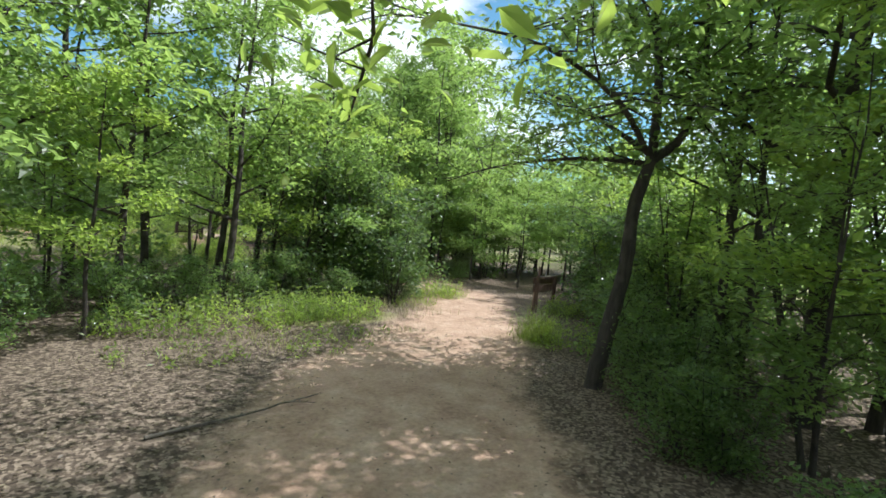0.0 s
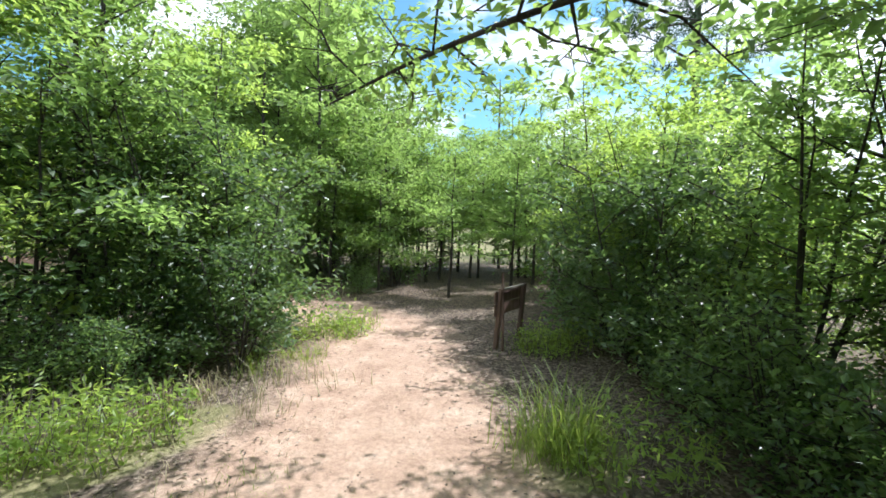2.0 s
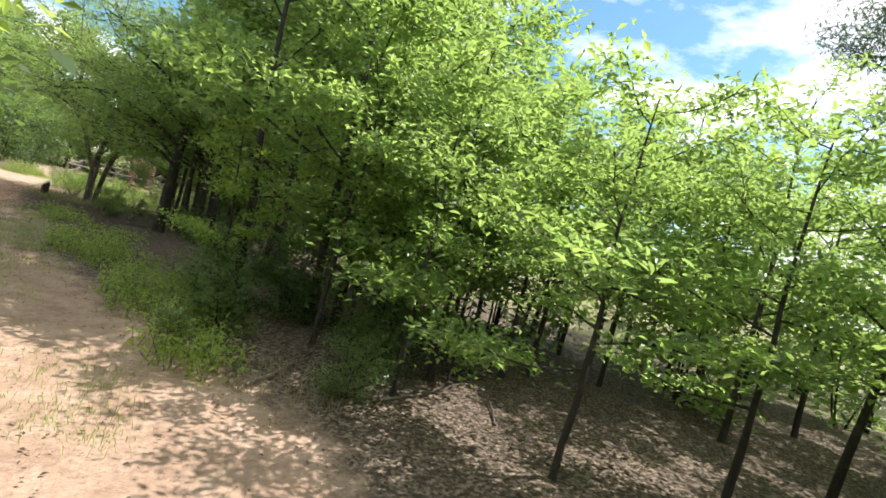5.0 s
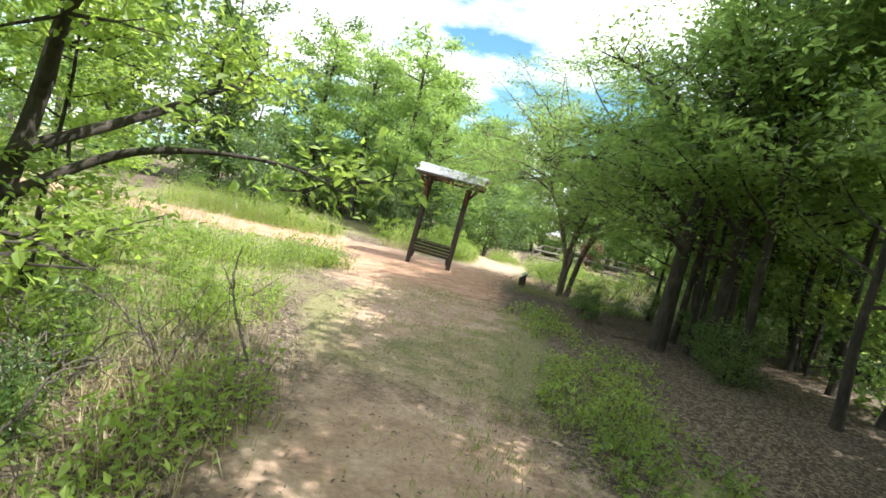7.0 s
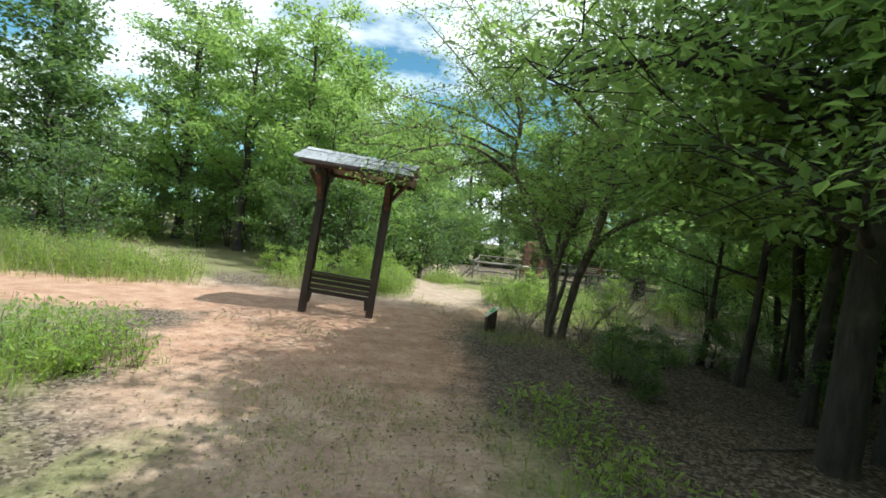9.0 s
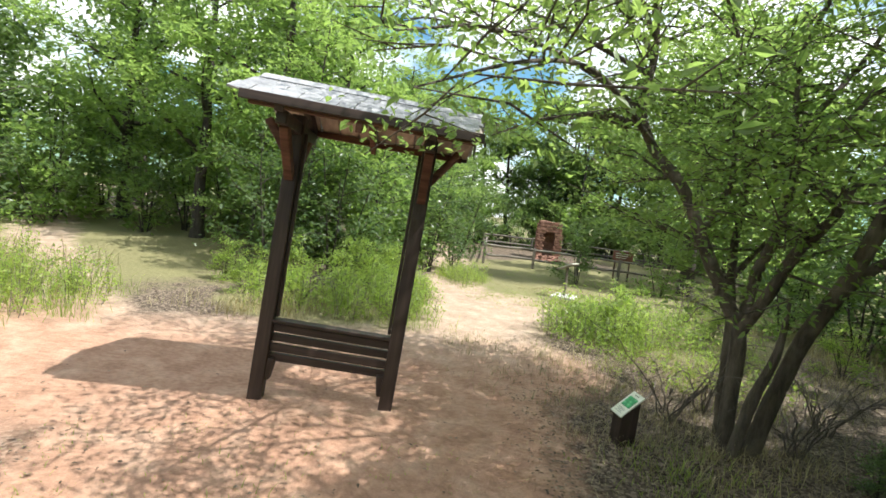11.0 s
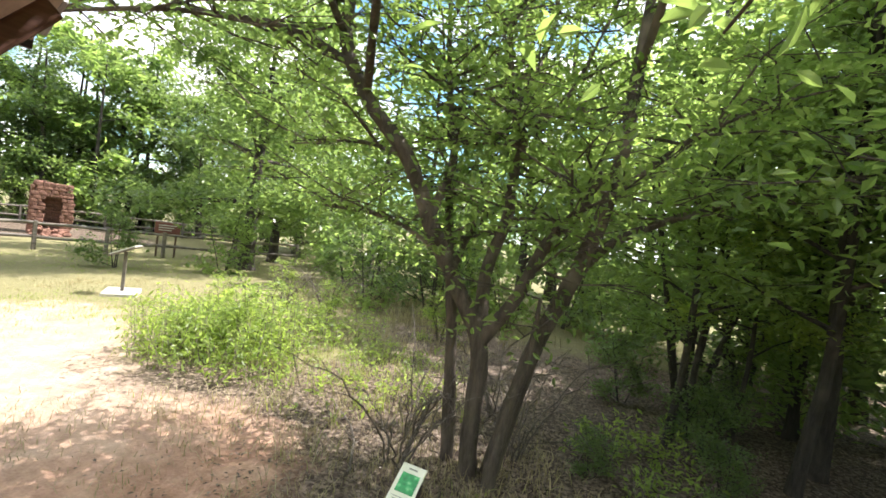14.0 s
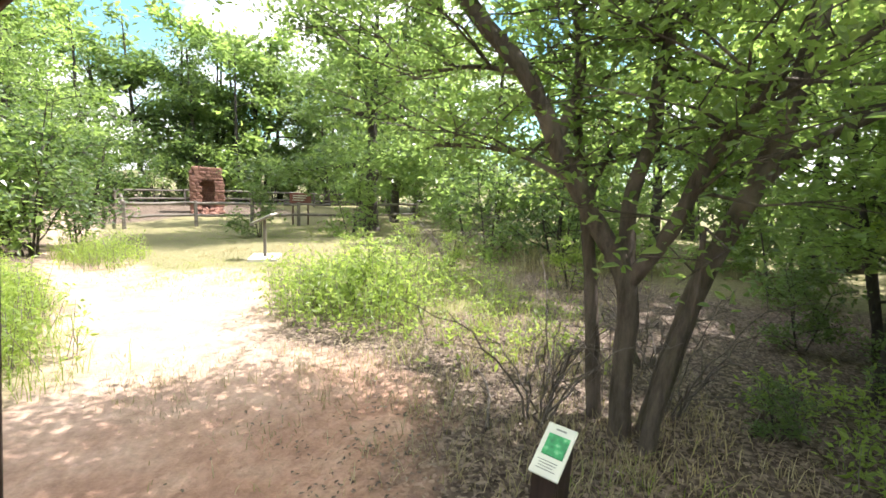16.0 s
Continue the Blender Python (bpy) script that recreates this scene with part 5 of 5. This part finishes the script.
blades("dry_grass", "straw-coloured dry grass among the green", [
    (0.0, -10.2, 0.6, 1.3, 1500, 0.2), (-0.4, -8.6, 0.6, 0.9, 1300, 0.28), (3.6, -7.6, 0.7, 1.6, 500, 0.08), (3.4, -12.6, 0.6, 0.7, 500, 0.14),
    (3.21, 1.07, 1.6, 1.3, 2600, 0.13), (4.78, 2.27, 2.0, 1.5, 3600, 0.16), (2.85, -0.36, 1.0, 0.8, 2200, 0.12), (-1.79, -8.64, 1.1, 1.4, 2200, 0.24), (-0.01, -8.71, 0.5, 0.9, 1200, 0.25), (-6.32, -2.45, 2.2, 1.5, 4000, 0.4), (-1.04, 2.51, 1.2, 0.4, 1500, 0.3),
    (-3.59, -5.12, 1.6, 2.5, 2400, 0.3), (-6.12, 2.62, 2.4, 2.0, 4000, 0.6), (-2.68, -17.23, 1.8, 0.8, 1300, 0.1), (1.36, 2.25, 0.5, 0.6, 500, 0.08), (4.55, 7.74, 2.0, 2.0, 2500, 0.1), (-0.51, -16.19, 1.0, 0.5, 800, 0.25), (8, 3.89, 2.5, 2.5, 3500, 0.45)], GRASS_DRY, 102)


def weeds(name, label, spots, mat, seed):
    """Low leafy plants: spots of (x, y, rx, ry, plants, height)."""
    rng = np.random.RandomState(seed)
    wood, leaves = [], []
    for cx, cy, rx, ry, n, h in spots:
        for k in range(n):
            r, a = math.sqrt(rng.uniform()), rng.uniform(0, 6.28)
            x, y = cx + rx * r * math.cos(a), cy + ry * r * math.sin(a)
            z = gz1(x, y)
            top = h * rng.uniform(0.45, 1.15)
            tip = np.array([x + rng.normal(0, 0.14 * top + 0.02), y + rng.normal(0, 0.14 * top + 0.02), z + top])
            foot = np.array([x, y, z - 0.02])
            wood.append(tube(np.array([foot, foot * 0.45 + tip * 0.55 + rng.normal(0, 0.015, 3), tip]), [0.004, 0.003, 0.0015], 3))
            m = int(8 + 34 * top)
            t = rng.uniform(0.12, 1.03, m)[:, None]
            p = foot * (1 - t) + tip * t
            p[:, :2] += rng.normal(0, 0.035 + 0.05 * top, (m, 2))
            leaves.append(p)
    v, f = leaf_mesh(np.concatenate(leaves), 0.062, rng, 0.45, 0.36, 0.1)
    ob = link_mesh(name, v, f, mat)
    tagged(ob, label, "plants", kind="stuff")
    v, f = merge(wood)
    link_mesh("stalks", v, f, TWIG, ob)


weeds("weeds", "low leafy green weeds growing beside the sandy trail", [
    (-1.59, -3.26, 0.7, 0.6, 110, 0.4), (-2.2, -4.4, 1.0, 0.9, 120, 0.38), (-3.3, -5.3, 1.5, 2.0, 220, 0.4), (-4.4, 2.1, 1.5, 1.2, 200, 0.5), (-6.4, 2.3, 2.2, 2.0, 260, 0.65), (-1.1, -7.4, 0.7, 1.3, 130, 0.4),
    (-0.3, 2.95, 1.3, 0.5, 160, 0.5), (0.4, 4.6, 0.5, 1.8, 200, 0.42), (1.9, 9.3, 0.6, 2.0, 120, 0.45), (3.2, 2.9, 0.75, 0.85, 170, 0.55), (4.4, 3.6, 1.3, 1.3, 170, 0.45), (3.9, 1.7, 1.3, 1.0, 90, 0.2),
    (3.0, -10.2, 0.6, 1.1, 120, 0.3), (2.6, -7.2, 0.5, 1.4, 110, 0.24), (2.4, -4.0, 0.5, 1.2, 60, 0.16), (-3.0, -17.4, 1.7, 0.7, 55, 0.14), (-1.7, -16.2, 1.0, 0.5, 130, 0.3), (-3.4, -16.4, 1.2, 0.5, 120, 0.34), (0.6, -18.9, 0.5, 0.4, 40, 0.3), (2.8, -17.4, 0.7, 0.4, 70, 0.3),
    (1.4, -15.0, 0.7, 0.4, 70, 0.3), (3.6, -1.4, 0.5, 0.4, 30, 0.22), (4.3, -0.9, 0.5, 0.5, 40, 0.25), (-1.2, -9.6, 0.7, 0.9, 110, 0.5), (0.25, -10.8, 0.5, 0.9, 120, 0.28), (0.1, -9.3, 0.35, 0.8, 70, 0.32), (2.9, -11.9, 0.4, 0.7, 80, 0.24), (2.9, -8.2, 0.5, 1.3, 70, 0.16), (3.1, -5.6, 0.5, 1.1, 50, 0.14), (-2.2, -15.9, 1.3, 0.5, 80, 0.4)], LEAF_BRIGHT, 103)


def litter():
    rng = np.random.RandomState(111)
    n = 85000
    line = np.array(TRAILS[0][0], float)
    seg = rng.randint(1, len(line) - 1, n)
    f = rng.uniform(0, 1, n)
    x = line[seg, 0] * (1 - f) + line[seg + 1, 0] * f + rng.normal(0, 2.6, n)
    y = line[seg, 1] * (1 - f) + line[seg + 1, 1] * f + rng.normal(0, 1.2, n)
    east = rng.uniform(size=n) < 0.36
    x = np.where(east, rng.uniform(1.5, 7, n), x)
    y = np.where(east, rng.uniform(-4, 1.5, n), y)
    keep = rng.uniform(size=n) > trail_amount(x, y) * 0.9
    x, y = x[keep], y[keep]
    z = ground_z(x, y) + 0.006 + rng.uniform(0, 0.012, len(x))
    v, f = leaf_mesh(np.stack([x, y, z], 1), 0.031, rng, 0.8, 0.5, 0.0)
    tagged(link_mesh("leaf_litter", v, f, LITTER), "brown and grey fallen leaves scattered on the ground", "leaves", kind="stuff")


litter()


# ---------------------------------------------------------------- fallen wood and small posts
def stick(name, label, pts, r, mat, sides=7, twigs=0, seed=0):
    rng = np.random.RandomState(seed)
    line = smooth_line(pts, 5 * len(pts))
    line = line + rng.normal(0, r * 0.25, line.shape)
    chunks = [tube(line, np.linspace(r, r * 0.4, len(line)), sides, 0.08, rng)]
    for k in range(twigs):
        i = rng.randint(len(line) // 3, len(line) - 1)
        d = rng.normal(0, 1, 3) * (1, 1, 0.5)
        d /= np.linalg.norm(d)
        ln = rng.uniform(0.15, 0.4)
        chunks.append(tube(np.array([line[i], line[i] + d * ln * 0.5 + rng.normal(0, 0.02, 3), line[i] + d * ln]), [r * 0.4, r * 0.25, r * 0.12], 4))
    v, f = merge(chunks)
    ob = link_mesh(name, v, f, mat, smooth=True)
    return tagged(ob, label, "branch")


def on_ground(x, y, up=0.0):
    return (x, y, gz1(x, y) + up)


stick("bent_branch", "bare pale bent branch standing in dry grass", [on_ground(0.07, -8.31, -0.05), (-0.12, -8.22, 0.16), (-0.28, -8.12, 0.38), (-0.36, -8.05, 0.6), (-0.36, -8.0, 0.76)], 0.014, TWIG, 7, 2, 3)
for k, (x, y, a, ln) in enumerate([(3.6, -12.2, 0.7, 1.3), (4.6, -12.9, 0.2, 1.5), (4.9, -12.4, 2.6, 1.1), (5.2, -13.1, 1.0, 1.2), (-2.5, -15.0, 0.3, 1.4), (-2.2, -14.8, 1.2, 1.0), (-2.7, -15.2, 2.5, 1.1), (-3.8, -19.2, 0.2, 1.3),
                                   (2.9, 0.8, 0.9, 1.1), (4.3, -0.6, 2.2, 0.9), (4.2, -3.6, 0.3, 1.4)]):
    c, s_ = math.cos(a) * ln / 2, math.sin(a) * ln / 2
    stick("fallen_branch", "grey-brown fallen branch lying on leaf litter", [on_ground(x - c, y - s_, 0.015), on_ground(x + 0.06, y - 0.05, 0.03), on_ground(x + c, y + s_, 0.02)], 0.012, TWIG, 7, 4, 20 + k)


def brush(x, y, n, seed, h=0.9):
    """Bare curving twigs of a dead shrub, as one thing."""
    rng = np.random.RandomState(seed)
    th = new("dead_shrub")
    tagged(th, "leafless thin twiggy shrub in dry grass", "shrub")
    chunks = []
    for k in range(n):
        a, ln = rng.uniform(0, 6.28), h * rng.uniform(0.6, 1.2)
        d = np.array([math.cos(a), math.sin(a), 0])
        pts = np.array([d * 0.03, d * ln * 0.25 + [0, 0, ln * 0.4], d * ln * 0.55 + [0, 0, ln * 0.7], d * ln * 0.9 + [0, 0, ln * rng.uniform(0.5, 0.9)]])
        line = smooth_line(pts, 12) + rng.normal(0, 0.012, (12, 3))
        chunks.append(tube(line, np.linspace(0.008, 0.002, 12), 5))
        for q in range(3):
            i = rng.randint(4, 11)
            e = rng.normal(0, 1, 3)
            e = e / np.linalg.norm(e) * rng.uniform(0.1, 0.3)
            chunks.append(tube(np.array([line[i], line[i] + e * 0.5, line[i] + e]), [0.004, 0.003, 0.0015], 3))
    v, f = merge(chunks)
    link_mesh("stem", v, f, TWIG, th, smooth=True)
    th.location = on_ground(x, y, -0.03)


for k, (x, y, n, h) in enumerate([(2.85, 0.25, 9, 0.8), (3.3, 0.5, 8, 0.9), (3.6, -0.2, 10, 0.9), (4.3, 0.3, 9, 0.9), (6.2, 4.6, 16, 1.2), (5.7, 5.1, 14, 1.1), (-0.9, 3.0, 9, 0.7)]):
    brush(x, y, n, 200 + k, h)

marker = new("trail_post")
tagged(marker, "short weathered wooden post beside the grassy path", "post")
part("shaft", beam(on_ground(-6.2, 4.2, -0.2), on_ground(-6.2, 4.2, 0.85), 0.13, 0.13, 0.02, up=(0, 1, 0)), FENCE_WOOD, marker)
part("top_cap", beam(on_ground(-6.2, 4.2, 0.85), on_ground(-6.2, 4.2, 0.89), 0.16, 0.16, 0.01, up=(0, 1, 0)), FENCE_WOOD, marker)

# the tree whose twigs hang over the start of the trail
custom_tree("overhanging_tree", "young tree with large bright leaves hanging over the trail", (-6.35, -21.5), (0.766, -0.643), [
    (0.5, [(0, 0, -0.2, 0.06), (0.05, 0, 1.0, 0.052), (0.1, 0.1, 2.2, 0.042), (0.1, 0.3, 3.6, 0.025), (0.2, 0.4, 4.8, 0.01)]),
    (0.45, [(0.1, 0.1, 2.1, 0.03), (0.6, 0.4, 2.5, 0.022), (1.15, 0.7, 2.4, 0.012), (1.62, 0.97, 1.95, 0.004)]),
    (0.3, [(0.1, 0.2, 2.8, 0.028), (0.2, 0.9, 3.1, 0.02), (0.5, 1.7, 3.2, 0.008)]),
    (0.3, [(0.1, 0.3, 3.4, 0.022), (0.9, 0.6, 3.8, 0.014), (1.7, 0.8, 3.9, 0.006)]),
    (0.3, [(0.05, 0.1, 2.4, 0.026), (-0.5, 0.8, 2.7, 0.016), (-0.8, 1.5, 2.8, 0.006)]),
], 3000, 0.082, LEAF_BRIGHT, BARK, 63, spray=(0.14, 0.09), per=5, twig_len=0.6, full=True)

# a small tree on the meadow side that arches towards the trail
custom_tree("arching_tree", "small tree with dark limbs and bright leaves arching over grass", (-1.5, -9.0), (1.0, 0.0), [
    (0.5, [(0, 0, -0.2, 0.07), (0.1, 0.05, 0.7, 0.06), (0.25, 0.1, 1.5, 0.05), (0.3, 0.2, 2.6, 0.03), (0.4, 0.2, 3.8, 0.01)]),
    (0.8, [(0.15, 0.05, 0.9, 0.04), (0.7, 0.3, 1.3, 0.026), (1.3, 0.45, 1.42, 0.014), (1.8, 0.4, 1.4, 0.007), (2.1, 0.32, 1.32, 0.003)]),
    (0.3, [(0.2, 0.1, 1.2, 0.04), (0.6, 0.6, 1.6, 0.03), (0.8, 1.2, 2.0, 0.018), (0.8, 1.8, 2.2, 0.006)]),
    (0.3, [(0.25, 0.1, 1.5, 0.036), (0.7, -0.2, 2.0, 0.026), (1.2, -0.4, 2.3, 0.014), (1.5, -0.5, 2.4, 0.005)]),
    (0.3, [(0.25, 0.1, 1.6, 0.034), (-0.3, 0.8, 2.1, 0.024), (-0.5, 1.7, 2.4, 0.008)]),
    (0.3, [(0.3, 0.15, 2.1, 0.03), (0.9, 0.5, 2.7, 0.02), (1.5, 0.7, 3.0, 0.007)]),
    (0.3, [(0.3, 0.2, 2.4, 0.026), (0.3, -0.6, 3.0, 0.016), (0.4, -1.4, 3.2, 0.006)]),
    (0.6, [(0.1, 0.05, 0.6, 0.03), (0.6, -0.3, 0.8, 0.02), (1.2, -0.4, 0.75, 0.008)]),
], 6000, 0.07, LEAF_BRIGHT, BARK, 64, spray=(0.13, 0.07), per=5, twig_len=0.55, full=True)
for k, (x, y, n, h) in enumerate([(-0.3, -9.9, 12, 0.6), (-0.6, -9.2, 12, 0.7), (-0.4, -8.6, 10, 0.6), (0.0, -10.6, 10, 0.5), (4.6, -12.0, 10, 0.7)]):
    brush(x, y, n, 230 + k, h)

# the tree east of the trail whose limbs reach over it
custom_tree("spreading_tree", "dark-trunked tree with long leafy limbs reaching over the trail", (4.1, -4.0), (1.0, 0.0), [
    (0.7, [(0, 0, -0.2, 0.13), (0.05, 0, 1.2, 0.105), (0.1, 0, 2.4, 0.085), (0.2, 0.1, 3.6, 0.06), (0.3, 0.2, 5.2, 0.02)]),
    (0.2, [(0.08, 0, 1.9, 0.05), (-0.7, 0, 2.4, 0.035), (-1.5, 0.1, 2.6, 0.02), (-2.2, 0.1, 2.4, 0.006)]),
    (0.2, [(0.1, 0, 2.4, 0.05), (-0.6, 0.7, 3.0, 0.035), (-1.2, 1.4, 3.3, 0.02), (-1.5, 2.0, 3.2, 0.006)]),
    (0.2, [(0.1, 0, 2.6, 0.045), (-0.6, -0.7, 3.2, 0.03), (-1.4, -1.2, 3.5, 0.008)]),
    (0.2, [(0.15, 0, 3.0, 0.045), (-0.8, 0.2, 3.9, 0.03), (-1.7, 0.3, 4.2, 0.008)]),
    (0.2, [(0.2, 0.1, 3.6, 0.04), (-0.3, 1.0, 4.4, 0.025), (-0.7, 1.8, 4.7, 0.007)]),
    (0.2, [(0.05, 0, 1.6, 0.04), (-0.3, 0.7, 2.0, 0.028), (-0.7, 1.4, 2.1, 0.016), (-0.9, 2.0, 1.95, 0.005)]),
    (0.3, [(0.05, 0, 1.5, 0.035), (-0.6, -0.5, 1.8, 0.02), (-1.2, -0.8, 1.7, 0.006)]),
    (0.2, [(0.15, 0, 3.0, 0.04), (0.9, -0.3, 3.7, 0.025), (1.6, -0.4, 4.0, 0.008)]),
    (0.2, [(0.2, 0, 3.4, 0.04), (0.5, -0.9, 4.3, 0.025), (0.6, -1.7, 4.7, 0.008)]),
    (0.2, [(0.1, 0, 2.2, 0.035), (0.5, 0.9, 2.9, 0.022), (0.7, 1.8, 3.2, 0.006)]),
], 15000, 0.085, LEAF, BARK, 65, spray=(0.2, 0.12), per=7, twig_len=0.85)
